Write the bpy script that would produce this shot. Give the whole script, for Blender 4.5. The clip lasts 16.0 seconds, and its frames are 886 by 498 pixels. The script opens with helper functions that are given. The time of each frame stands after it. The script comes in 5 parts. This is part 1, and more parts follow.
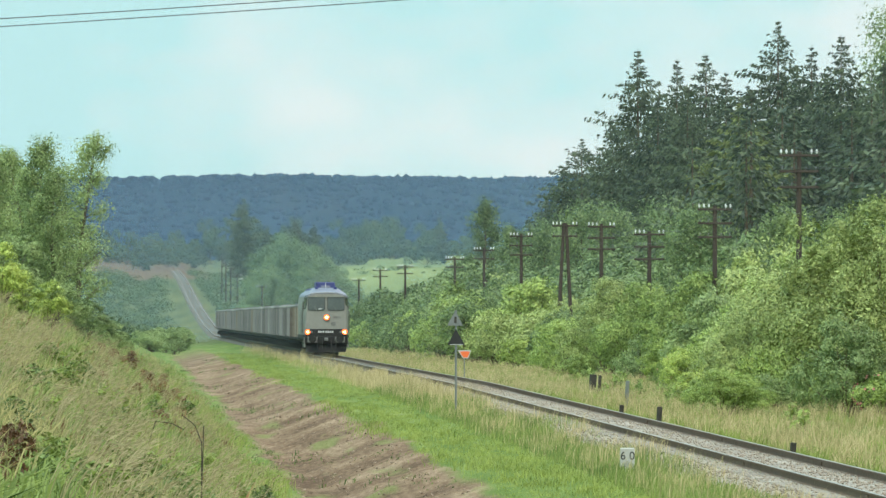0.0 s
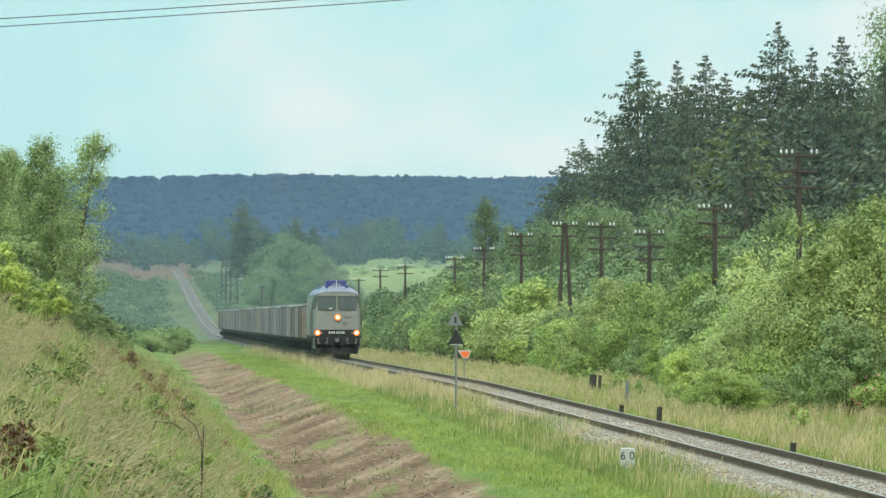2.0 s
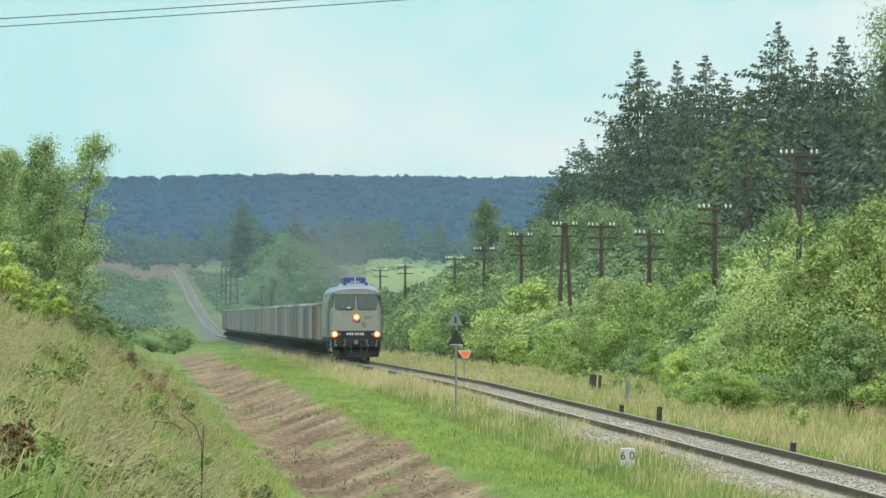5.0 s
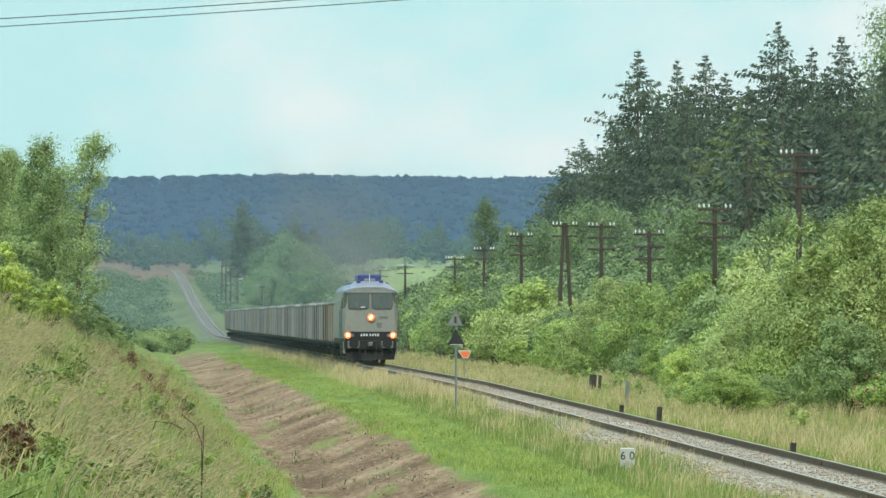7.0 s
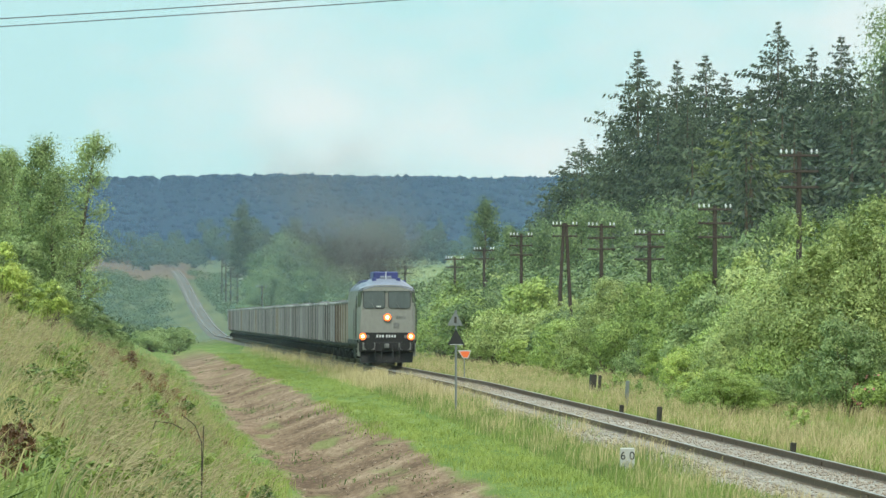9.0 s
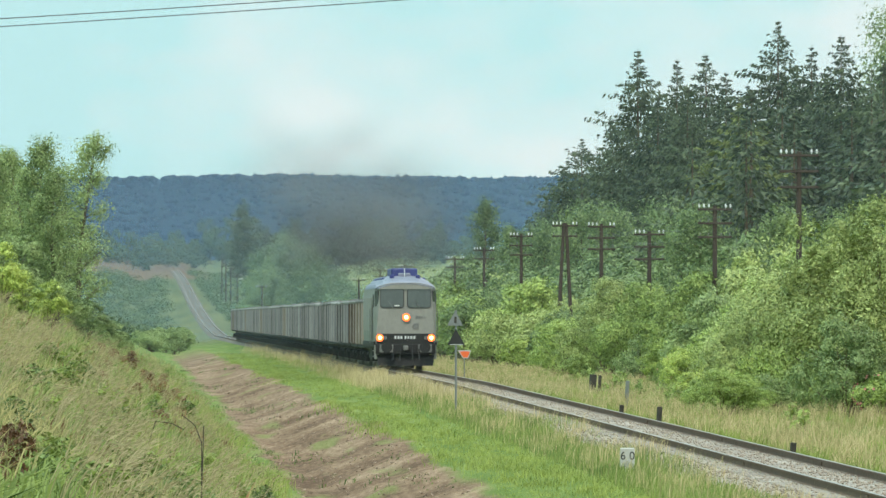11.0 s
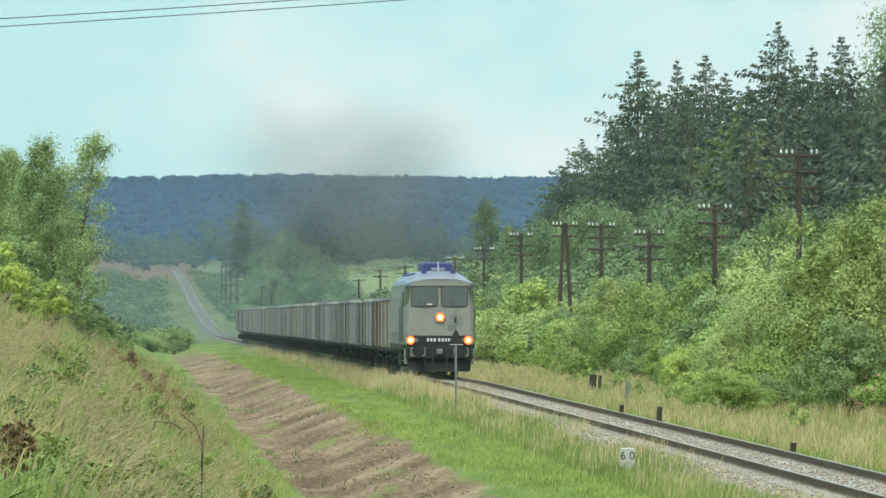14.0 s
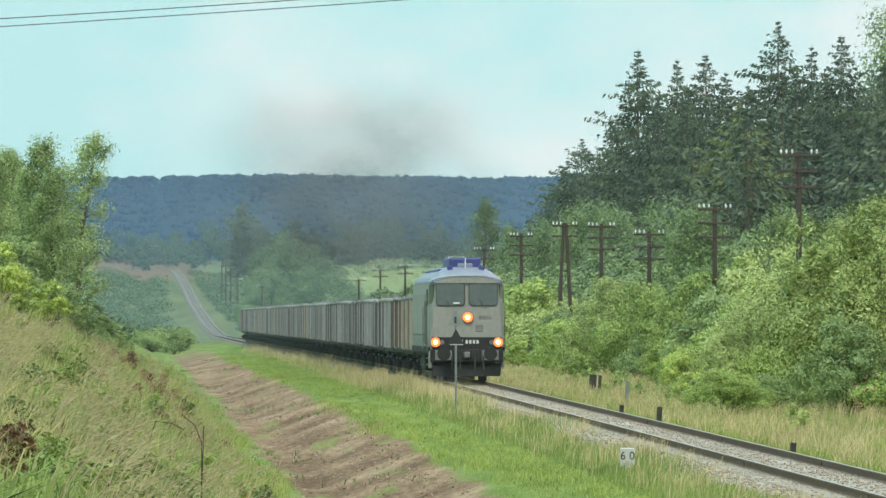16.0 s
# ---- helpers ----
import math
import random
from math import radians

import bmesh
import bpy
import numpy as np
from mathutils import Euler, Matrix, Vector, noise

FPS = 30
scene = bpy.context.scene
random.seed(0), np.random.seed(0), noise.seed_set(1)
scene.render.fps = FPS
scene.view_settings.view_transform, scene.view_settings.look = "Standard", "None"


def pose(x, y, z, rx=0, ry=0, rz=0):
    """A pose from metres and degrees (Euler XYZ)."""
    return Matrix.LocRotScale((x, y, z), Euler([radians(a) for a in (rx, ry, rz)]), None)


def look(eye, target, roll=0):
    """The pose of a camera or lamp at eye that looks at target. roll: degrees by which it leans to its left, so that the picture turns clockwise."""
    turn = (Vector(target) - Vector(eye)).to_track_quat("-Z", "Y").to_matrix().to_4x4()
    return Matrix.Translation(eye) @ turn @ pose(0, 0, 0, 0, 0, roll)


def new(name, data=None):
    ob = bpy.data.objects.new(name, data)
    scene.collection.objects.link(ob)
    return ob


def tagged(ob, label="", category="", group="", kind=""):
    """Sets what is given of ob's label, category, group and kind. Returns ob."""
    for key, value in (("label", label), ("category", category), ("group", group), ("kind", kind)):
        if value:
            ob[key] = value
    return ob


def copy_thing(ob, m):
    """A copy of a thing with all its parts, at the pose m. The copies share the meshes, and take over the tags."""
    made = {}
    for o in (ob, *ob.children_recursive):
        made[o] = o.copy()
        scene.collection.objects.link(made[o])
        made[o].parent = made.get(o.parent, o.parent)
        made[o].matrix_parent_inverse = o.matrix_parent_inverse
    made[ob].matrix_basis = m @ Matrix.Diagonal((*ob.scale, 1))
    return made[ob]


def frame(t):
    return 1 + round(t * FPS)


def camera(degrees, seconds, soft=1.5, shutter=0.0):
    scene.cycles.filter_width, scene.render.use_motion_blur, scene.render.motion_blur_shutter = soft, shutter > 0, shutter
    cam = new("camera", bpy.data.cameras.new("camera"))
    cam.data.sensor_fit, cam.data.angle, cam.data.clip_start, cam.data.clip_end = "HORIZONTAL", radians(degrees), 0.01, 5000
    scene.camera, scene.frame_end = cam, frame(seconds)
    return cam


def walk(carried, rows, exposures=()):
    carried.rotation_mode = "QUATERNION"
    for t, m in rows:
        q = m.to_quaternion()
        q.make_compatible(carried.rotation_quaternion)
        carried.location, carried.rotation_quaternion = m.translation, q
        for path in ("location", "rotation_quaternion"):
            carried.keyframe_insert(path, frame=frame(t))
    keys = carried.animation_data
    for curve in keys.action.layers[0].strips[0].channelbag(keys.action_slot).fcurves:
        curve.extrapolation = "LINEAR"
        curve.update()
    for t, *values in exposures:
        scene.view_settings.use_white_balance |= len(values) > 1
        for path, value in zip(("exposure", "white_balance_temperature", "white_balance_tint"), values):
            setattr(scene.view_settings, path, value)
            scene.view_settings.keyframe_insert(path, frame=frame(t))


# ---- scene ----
cam = camera(5.461, 16.0, soft=1.5)
EYE = (0.0, 0.0, 2.4)
AIM = (564 / 16.44, 1000.0, 2.4 + 121 / 16.44)
walk(cam, [(0.0, look(EYE, AIM)), (16.0, look(EYE, AIM))])
scene.view_settings.exposure = 0.0

# ---- sky and sun ----
SUN_TURN, SUN_RISE = radians(196), radians(48)   # behind the viewer
world = bpy.data.worlds.new("sky")
scene.world = world
world.use_nodes = True
wt = world.node_tree
wt.nodes.clear()
w_out = wt.nodes.new("ShaderNodeOutputWorld")
w_bg = wt.nodes.new("ShaderNodeBackground")
w_sky = wt.nodes.new("ShaderNodeTexSky")
w_sky.sky_type = "NISHITA"
w_sky.sun_disc = False
w_sky.sun_elevation = SUN_RISE
w_sky.sun_rotation = SUN_TURN
w_sky.dust_density = 0.6
w_sky.ozone_density = 1.5
w_co = wt.nodes.new("ShaderNodeTexCoord")
w_map = wt.nodes.new("ShaderNodeMapping")
w_map.inputs["Scale"].default_value = (14, 14, 30)
w_n = wt.nodes.new("ShaderNodeTexNoise")
w_n.inputs["Scale"].default_value = 2.2
w_n.inputs["Detail"].default_value = 5
w_n.inputs["Roughness"].default_value = 0.5
w_r = wt.nodes.new("ShaderNodeValToRGB")
w_r.color_ramp.elements[0].position, w_r.color_ramp.elements[1].position = 0.40, 0.62
w_r.color_ramp.elements[0].color = (0.50, 0.83, 0.84, 1)      # thin veil
w_r.color_ramp.elements[1].color = (0.82, 0.91, 0.90, 1)      # thicker cloud
w_sep = wt.nodes.new("ShaderNodeSeparateXYZ")
w_up = wt.nodes.new("ShaderNodeMapRange")                     # bright overcast towards the zenith
w_up.inputs["From Min"].default_value, w_up.inputs["From Max"].default_value = 0.05, 0.7
w_up.inputs["To Min"].default_value, w_up.inputs["To Max"].default_value = 10.6, 26.0
w_vs = wt.nodes.new("ShaderNodeVectorMath")
w_vs.operation = "SCALE"
w_mix = wt.nodes.new("ShaderNodeMix")
w_mix.data_type = "RGBA"
w_mix.inputs["Factor"].default_value = 0.85
w_bg.inputs["Strength"].default_value = 0.1
L = wt.links.new
L(w_co.outputs["Generated"], w_map.inputs["Vector"])
L(w_co.outputs["Generated"], w_sep.inputs[0])
L(w_sep.outputs["Z"], w_up.inputs["Value"])
L(w_map.outputs["Vector"], w_n.inputs["Vector"])
w_bank = wt.nodes.new("ShaderNodeMath")                        # the cloud thickens towards +x
w_bank.operation = "MULTIPLY_ADD"
w_bank.inputs[1].default_value = 2.2
w_thick = wt.nodes.new("ShaderNodeMath")
w_thick.operation = "SUBTRACT"
w_thick.inputs[1].default_value = 0.10
L(w_sep.outputs["X"], w_bank.inputs[0])
L(w_n.outputs["Fac"], w_bank.inputs[2])
L(w_bank.outputs[0], w_thick.inputs[0])
w_clamp = wt.nodes.new("ShaderNodeClamp")
w_clamp.inputs["Min"].default_value, w_clamp.inputs["Max"].default_value = 0.3, 0.64
L(w_thick.outputs[0], w_clamp.inputs["Value"])
L(w_clamp.outputs["Result"], w_r.inputs["Fac"])
L(w_r.outputs["Color"], w_vs.inputs[0])
L(w_up.outputs["Result"], w_vs.inputs["Scale"])
L(w_sky.outputs["Color"], w_mix.inputs["A"])
L(w_vs.outputs["Vector"], w_mix.inputs["B"])
L(w_mix.outputs["Result"], w_bg.inputs["Color"])
L(w_bg.outputs["Background"], w_out.inputs["Surface"])

sun_data = bpy.data.lights.new("sun", "SUN")
sun_data.energy, sun_data.angle, sun_data.color = 2.6, radians(10), (1.0, 0.93, 0.80)
sun = new("sun", sun_data)
sun.matrix_basis = look((math.sin(SUN_TURN) * 50, math.cos(SUN_TURN) * 50, 60), (0, 0, 60 - 50 * math.tan(SUN_RISE)))


# ---- materials ----
def mat(name, dark, light, rough=0.8, scale=3.0, fine=40.0, bump=0.3, metal=0.0, island=0.0, item=0.0, trans=0.0, dist=0.02, stretch=(1, 1, 1), spec=0.3, span=0.22):
    """A surface that varies between two colours: broad stains, fine grain and bump; island/item: lightness changes piece by piece."""
    m = bpy.data.materials.new(name)
    m.use_nodes = True
    n, k = m.node_tree.nodes, m.node_tree.links.new
    b = n["Principled BSDF"]
    co, mp = n.new("ShaderNodeTexCoord"), n.new("ShaderNodeMapping")
    mp.inputs["Scale"].default_value = stretch
    k(co.outputs["Object"], mp.inputs["Vector"])
    big, small = n.new("ShaderNodeTexNoise"), n.new("ShaderNodeTexNoise")
    for node, s in ((big, scale), (small, fine)):
        k(mp.outputs["Vector"], node.inputs["Vector"])
        node.inputs["Scale"].default_value = s
        node.inputs["Detail"].default_value = 4
    add = n.new("ShaderNodeMath")
    add.operation = "MULTIPLY_ADD"
    add.inputs[1].default_value = 0.45
    k(small.outputs["Fac"], add.inputs[0])
    half = n.new("ShaderNodeMath")
    half.operation = "MULTIPLY"
    half.inputs[1].default_value = 0.55
    k(big.outputs["Fac"], half.inputs[0])
    k(half.outputs[0], add.inputs[2])
    last = add
    for amount, kind, sock in ((island, "ShaderNodeNewGeometry", "Random Per Island"), (item, "ShaderNodeObjectInfo", "Random")):
        if amount:
            g, c = n.new(kind), n.new("ShaderNodeMath")
            c.operation = "MULTIPLY_ADD"
            c.inputs[1].default_value = amount
            k(g.outputs[sock], c.inputs[0])
            o = n.new("ShaderNodeMath")
            o.operation = "ADD"
            o.inputs[1].default_value = -amount / 2
            k(last.outputs[0], o.inputs[0])
            k(o.outputs[0], c.inputs[2])
            last = c
    ramp = n.new("ShaderNodeValToRGB")
    ramp.color_ramp.elements[0].position, ramp.color_ramp.elements[1].position = 0.5 - span, 0.5 + span
    ramp.color_ramp.elements[0].color, ramp.color_ramp.elements[1].color = (*dark, 1), (*light, 1)
    k(last.outputs[0], ramp.inputs["Fac"])
    k(ramp.outputs["Color"], b.inputs["Base Color"])
    b.inputs["Roughness"].default_value, b.inputs["Metallic"].default_value = rough, metal
    b.inputs["Specular IOR Level"].default_value = spec
    if bump:
        bp = n.new("ShaderNodeBump")
        bp.inputs["Strength"].default_value, bp.inputs["Distance"].default_value = bump, dist
        k(small.outputs["Fac"], bp.inputs["Height"])
        k(bp.outputs["Normal"], b.inputs["Normal"])
    if trans:
        t, mx = n.new("ShaderNodeBsdfTranslucent"), n.new("ShaderNodeMixShader")
        k(ramp.outputs["Color"], t.inputs["Color"])
        mx.inputs["Fac"].default_value = trans
        k(b.outputs["BSDF"], mx.inputs[1])
        k(t.outputs["BSDF"], mx.inputs[2])
        k(mx.outputs["Shader"], n["Material Output"].inputs["Surface"])
    return m


def leaf_mat(name, dark, light, island=0.42, scale=0.5, stretch=(1, 1, 1), item=0.22):
    return mat(name, dark, light, rough=0.5, scale=scale, fine=3.0, bump=0, island=island, item=item, trans=0.22, spec=0.3, span=0.2, stretch=stretch)


def glow(name, color, strength):
    m = bpy.data.materials.new(name)
    m.use_nodes = True
    b = m.node_tree.nodes["Principled BSDF"]
    b.inputs["Base Color"].default_value = (*color, 1)
    b.inputs["Emission Color"].default_value = (*color, 1)
    b.inputs["Emission Strength"].default_value = strength
    return m


M_WILLOW = leaf_mat("willow_leaves", (0.12, 0.16, 0.04), (0.48, 0.54, 0.20), 0.36)
M_BUSH = leaf_mat("bush_leaves", (0.11, 0.165, 0.035), (0.42, 0.51, 0.145), 0.38)
M_BRIGHT = leaf_mat("young_leaves", (0.17, 0.235, 0.045), (0.50, 0.57, 0.14), 0.5)
M_GLOSSY = leaf_mat("sallow_leaves", (0.11, 0.165, 0.055), (0.36, 0.44, 0.18), 0.5)
M_DEEP = leaf_mat("alder_leaves", (0.062, 0.10, 0.042), (0.225, 0.295, 0.115))
M_ALDER = leaf_mat("bank_alder_leaves", (0.11, 0.165, 0.05), (0.33, 0.41, 0.155))
M_FAR = leaf_mat("far_leaves", (0.03, 0.055, 0.032), (0.10, 0.14, 0.072))
M_SCRUB = leaf_mat("scrub_leaves", (0.045, 0.08, 0.038), (0.15, 0.205, 0.09), 0.5)
M_FARWILLOW = leaf_mat("far_willow_leaves", (0.09, 0.145, 0.06), (0.22, 0.30, 0.125))
M_SPRUCE = leaf_mat("spruce_needles", (0.030, 0.046, 0.029), (0.112, 0.143, 0.075))
M_LARCH = leaf_mat("light_needles", (0.075, 0.10, 0.028), (0.225, 0.255, 0.08))
M_RUST = leaf_mat("seeding_dock", (0.09, 0.045, 0.02), (0.28, 0.15, 0.07))
M_BARK = mat("bark", (0.05, 0.035, 0.022), (0.16, 0.12, 0.08), 0.9, 2, 25, 0.6)
M_TALL = leaf_mat("long_grass", (0.075, 0.12, 0.026), (0.37, 0.315, 0.14), 0.3, 0.9, (1.6, 0.1, 1))
M_DRY = leaf_mat("dry_grass", (0.22, 0.19, 0.08), (0.52, 0.42, 0.23), 0.4, 0.5, (1, 0.1, 1))
M_VERGE = leaf_mat("verge_grass", (0.095, 0.14, 0.025), (0.26, 0.315, 0.07), 0.3, 0.7, (1, 0.08, 1))
M_HERB = leaf_mat("green_herbs", (0.04, 0.075, 0.016), (0.19, 0.25, 0.06), 0.35, 0.8, (1.6, 0.15, 1))
M_RAIL = mat("rusty_rail", (0.075, 0.047, 0.035), (0.21, 0.135, 0.095), 0.75, 4, 60, 0.3, 0.5)
M_SHINE = mat("polished_rail_head", (0.17, 0.15, 0.135), (0.32, 0.30, 0.28), 0.42, 4, 60, 0.1, 0.7)
M_STONE = mat("ballast_stone", (0.225, 0.18, 0.14), (0.35, 0.295, 0.24), 0.95, 1.2, 14, 0.4, island=0.14, dist=0.03)
M_SLEEPER = mat("grey_sleeper", (0.16, 0.14, 0.12), (0.36, 0.33, 0.29), 0.9, 3, 30, 0.4, item=0.3)
M_POLE = mat("tarred_pole", (0.02, 0.015, 0.012), (0.075, 0.055, 0.045), 0.9, 2, 30, 0.4, stretch=(1, 1, 0.15))
M_PORCELAIN = mat("white_porcelain", (0.5, 0.5, 0.5), (0.68, 0.68, 0.66), 0.25, 5, 30, 0)
M_WIRE = mat("dark_wire", (0.03, 0.03, 0.03), (0.06, 0.06, 0.06), 0.6, 5, 30, 0)
M_OLDSTONE = mat("weathered_ballast", (0.065, 0.055, 0.045), (0.14, 0.12, 0.10), 0.95, 0.3, 6, 0.6, dist=0.05)


# ---- mesh helpers ----
def tri_mesh(name, verts, faces):
    """A mesh from arrays: verts (n, 3), faces (m, k)."""
    verts, faces = np.asarray(verts, dtype=np.float32), np.asarray(faces, dtype=np.int32)
    me = bpy.data.meshes.new(name)
    me.vertices.add(len(verts))
    me.vertices.foreach_set("co", verts.ravel())
    m, k = faces.shape
    me.loops.add(m * k)
    me.loops.foreach_set("vertex_index", faces.ravel())
    me.polygons.add(m)
    me.polygons.foreach_set("loop_start", np.arange(0, m * k, k, dtype=np.int32))
    me.update(calc_edges=True)
    return me


def mesh_part(name, me, material, parent=None, label="", smooth=False):
    ob = new(name, me)
    if not me.materials:
        me.materials.append(material)
    if smooth:
        me.polygons.foreach_set("use_smooth", [True] * len(me.polygons))
    if parent:
        ob.parent = parent
    if label:
        ob["label"] = label
    return ob


def part(name, bm, material, parent=None, label="", smooth=False):
    me = bpy.data.meshes.new(name)
    bmesh.ops.recalc_face_normals(bm, faces=bm.faces)
    bm.to_mesh(me)
    bm.free()
    return mesh_part(name, me, material, parent, label, smooth)


def box(bm, x0, x1, y0, y1, z0, z1, bevel=0.0, seg=1):
    m = Matrix.Translation(((x0 + x1) / 2, (y0 + y1) / 2, (z0 + z1) / 2)) @ Matrix.Diagonal((x1 - x0, y1 - y0, z1 - z0, 1))
    made = bmesh.ops.create_cube(bm, size=1, matrix=m)["verts"]
    if bevel:
        edges = list({e for v in made for e in v.link_edges})
        bmesh.ops.bevel(bm, geom=edges, offset=bevel, segments=seg, affect="EDGES", profile=0.5)
    return bm


def rod(bm, a, b, r0, r1=None, seg=8):
    a, b = Vector(a), Vector(b)
    d = b - a
    m = Matrix.Translation((a + b) / 2) @ d.to_track_quat("Z", "Y").to_matrix().to_4x4()
    bmesh.ops.create_cone(bm, cap_ends=True, segments=seg, radius1=r0, radius2=r0 if r1 is None else r1, depth=d.length, matrix=m)
    return bm


def B():
    return bmesh.new()


def rounded(bm, x0, x1, y0, y1, z0, z1, r=0.12):
    """A slab in the x-z plane with rounded corners, y0 to y1 thick."""
    pts = []
    for cx, cz, a0 in ((x1 - r, z1 - r, 0), (x0 + r, z1 - r, 90), (x0 + r, z0 + r, 180), (x1 - r, z0 + r, 270)):
        for k in range(5):
            a = radians(a0 + k * 22.5)
            pts.append((cx + r * math.cos(a), cz + r * math.sin(a)))
    return loft(bm, [[(x, y0, z) for x, z in pts], [(x, y1, z) for x, z in pts]])


def empty(name, label, category, group="", kind=""):
    ob = new(name)
    ob.empty_display_size = 0.3
    return tagged(ob, label, category, group, kind)


def loft(bm, rings, close=True, caps=True):
    rows = [[bm.verts.new(p) for p in ring] for ring in rings]
    n = len(rows[0])
    for a, b in zip(rows, rows[1:]):
        for i in range(n if close else n - 1):
            bm.faces.new((a[i], a[(i + 1) % n], b[(i + 1) % n], b[i]))
    if caps:
        bm.faces.new(rows[0])
        bm.faces.new(rows[-1])
    return bm


def tube(bm, points, radius, seg=5):
    """One unbroken thin tube along points."""
    rings = []
    for i, p in enumerate(points):
        d = (Vector(points[min(i + 1, len(points) - 1)]) - Vector(points[max(i - 1, 0)])).normalized()
        u = d.cross(Vector((0, 0, 1)) if abs(d.z) < 0.9 else Vector((1, 0, 0))).normalized()
        w = d.cross(u)
        rings.append([Vector(p) + radius * (math.cos(2 * math.pi * k / seg) * u + math.sin(2 * math.pi * k / seg) * w) for k in range(seg)])
    return loft(bm, rings)


def leaf_quads(rng, centres, size, droop=0.0, long=1.6, normals=None, stray=0.36):
    """Small pointed leaves at centres; returns arrays for tri_mesh."""
    n = len(centres)
    a = rng.normal(size=(n, 3))
    if normals is not None:
        a = np.cross(a, normals + rng.normal(size=(n, 3)) * stray)
    a[:, 2] -= droop
    a /= np.linalg.norm(a, axis=1)[:, None] + 1e-9
    h = rng.normal(size=(n, 3)) if normals is None else normals + rng.normal(size=(n, 3)) * stray
    b = np.cross(a, h)
    b /= np.linalg.norm(b, axis=1)[:, None] + 1e-9
    s = (size * rng.uniform(0.55, 1.35, n))[:, None]
    a, b = a * s * long / 2, b * s / 2
    v = np.stack([centres - a * 0.6 + b, centres - a - b * 0.8, centres + a], axis=1).reshape(-1, 3)
    return v, np.arange(3 * n).reshape(n, 3)


# ---- the lie of the land ----
TRACK_X = 12.77
PROFILE_Y = [-200, 100, 158, 220, 304, 345, 1240, 1400, 1615, 2100, 2333, 2500, 2750, 3200, 4900]
PROFILE_Z = [-0.9, -0.55, -0.40, -0.26, -0.09, 0.0, 0.0, 1.2, 3.9, 11.6, 14.3, 17.5, 20.0, 8.0, 10.0]
SIDE_X = [-900, -60, -20, -9, -5, -3, -1.5, 0, 1.5, 2.5, 3.4, 4.7, 6.9, 7.3, 9.6, 11.0, 14.6, 16.2, 20, 25, 32, 60, 200, 900]
SIDE_NEAR = [9, 6, 5.0, 4.2, 2.95, 2.0, 1.22, 0.50, -0.30, -0.85, -1.4, -1.55, -0.72, -0.6, -0.58, -0.36, -0.36, -0.70, -0.85, -0.8, -0.4, 0.8, 4, 12]
SIDE_FAR = [5, 3, 1.6, 1.0, 0.8, 0.5, 0.3, 0.0, -0.4, -0.85, -1.05, -1.05, -0.68, -0.6, -0.58, -0.36, -0.36, -0.70, -0.85, -0.8, -0.6, 0.4, 2, 6]


RILL_Y = np.arange(-220, 960, 8.0)                             # washed rills down the ditch's earth wall
RILL_A = np.random.default_rng(8).uniform(-0.5, 0.5, len(RILL_Y))
RILL_B = np.random.default_rng(9).uniform(-0.5, 0.5, len(RILL_Y))


def rail_z(y):
    return np.interp(y, PROFILE_Y, PROFILE_Z)


def ground_z(x, y):
    x, y = np.asarray(x, dtype=float), np.asarray(y, dtype=float)
    f = np.clip((y - 320) / 520, 0, 1)
    f = f * f * (3 - 2 * f)
    side = np.interp(x, SIDE_X, SIDE_NEAR) * (1 - f) + np.interp(x, SIDE_X, SIDE_FAR) * f
    hug = np.clip((np.abs(x - 8) - 8) / 4, 0, 1)
    rough = 0.09 * np.sin(x * 1.7 + 0.21 * y) * np.sin(0.13 * y + x * 0.6) + 0.06 * np.sin(x * 3.1 - 0.4 * y)
    low = np.where(x < 3, np.clip((3 - x) / 3, 0, 1), 0)      # the bank does not follow the rails' fall
    rough = rough * np.clip((700 - y) / 300, 0, 1)
    wall = np.clip(1 - np.abs(x - 5.7) / 1.7, 0, 1) * np.clip((700 - y) / 200, 0, 1)
    rill = np.interp(y, RILL_Y, RILL_A) * 0.19 + np.interp(y, RILL_Y * 0.47 + 40, RILL_B) * 0.14
    clod = wall * rill + 0.05 * wall * np.sin(x * 5.3 + y * 0.23) * np.sin(y * 0.31 - x * 3.1)
    return side + clod + rail_z(y) * (1 - low * (y < 345)) + rough * np.maximum(hug, 0.25 * (np.abs(x - TRACK_X) > 3))


def ground():
    ys = np.concatenate([np.arange(-200, 60, 20), np.arange(60, 420, 1.6), np.arange(420, 900, 5), np.arange(900, 2800, 22), np.arange(2800, 4950, 120)])
    xs = np.concatenate([[-900, -500, -250, -120, -60, -40, -28, -20, -15, -12], np.arange(-10, 30, 0.45), np.arange(30, 70, 3), [75, 90, 110, 140, 180, 240, 320, 450, 650, 900, 1200]])
    gx, gy = np.meshgrid(xs, ys)
    v = np.stack([gx, gy, ground_z(gx, gy)], axis=-1).reshape(-1, 3)
    i = np.arange(len(ys) - 1)[:, None] * len(xs) + np.arange(len(xs) - 1)[None]
    f = np.stack([i, i + 1, i + len(xs) + 1, i + len(xs)], axis=-1).reshape(-1, 4)
    return tagged(mesh_part("ground", tri_mesh("ground", v, f), M_GROUND, smooth=True), "grassy meadow ground with a bare earth ditch beside the railway", "ground", kind="structure")


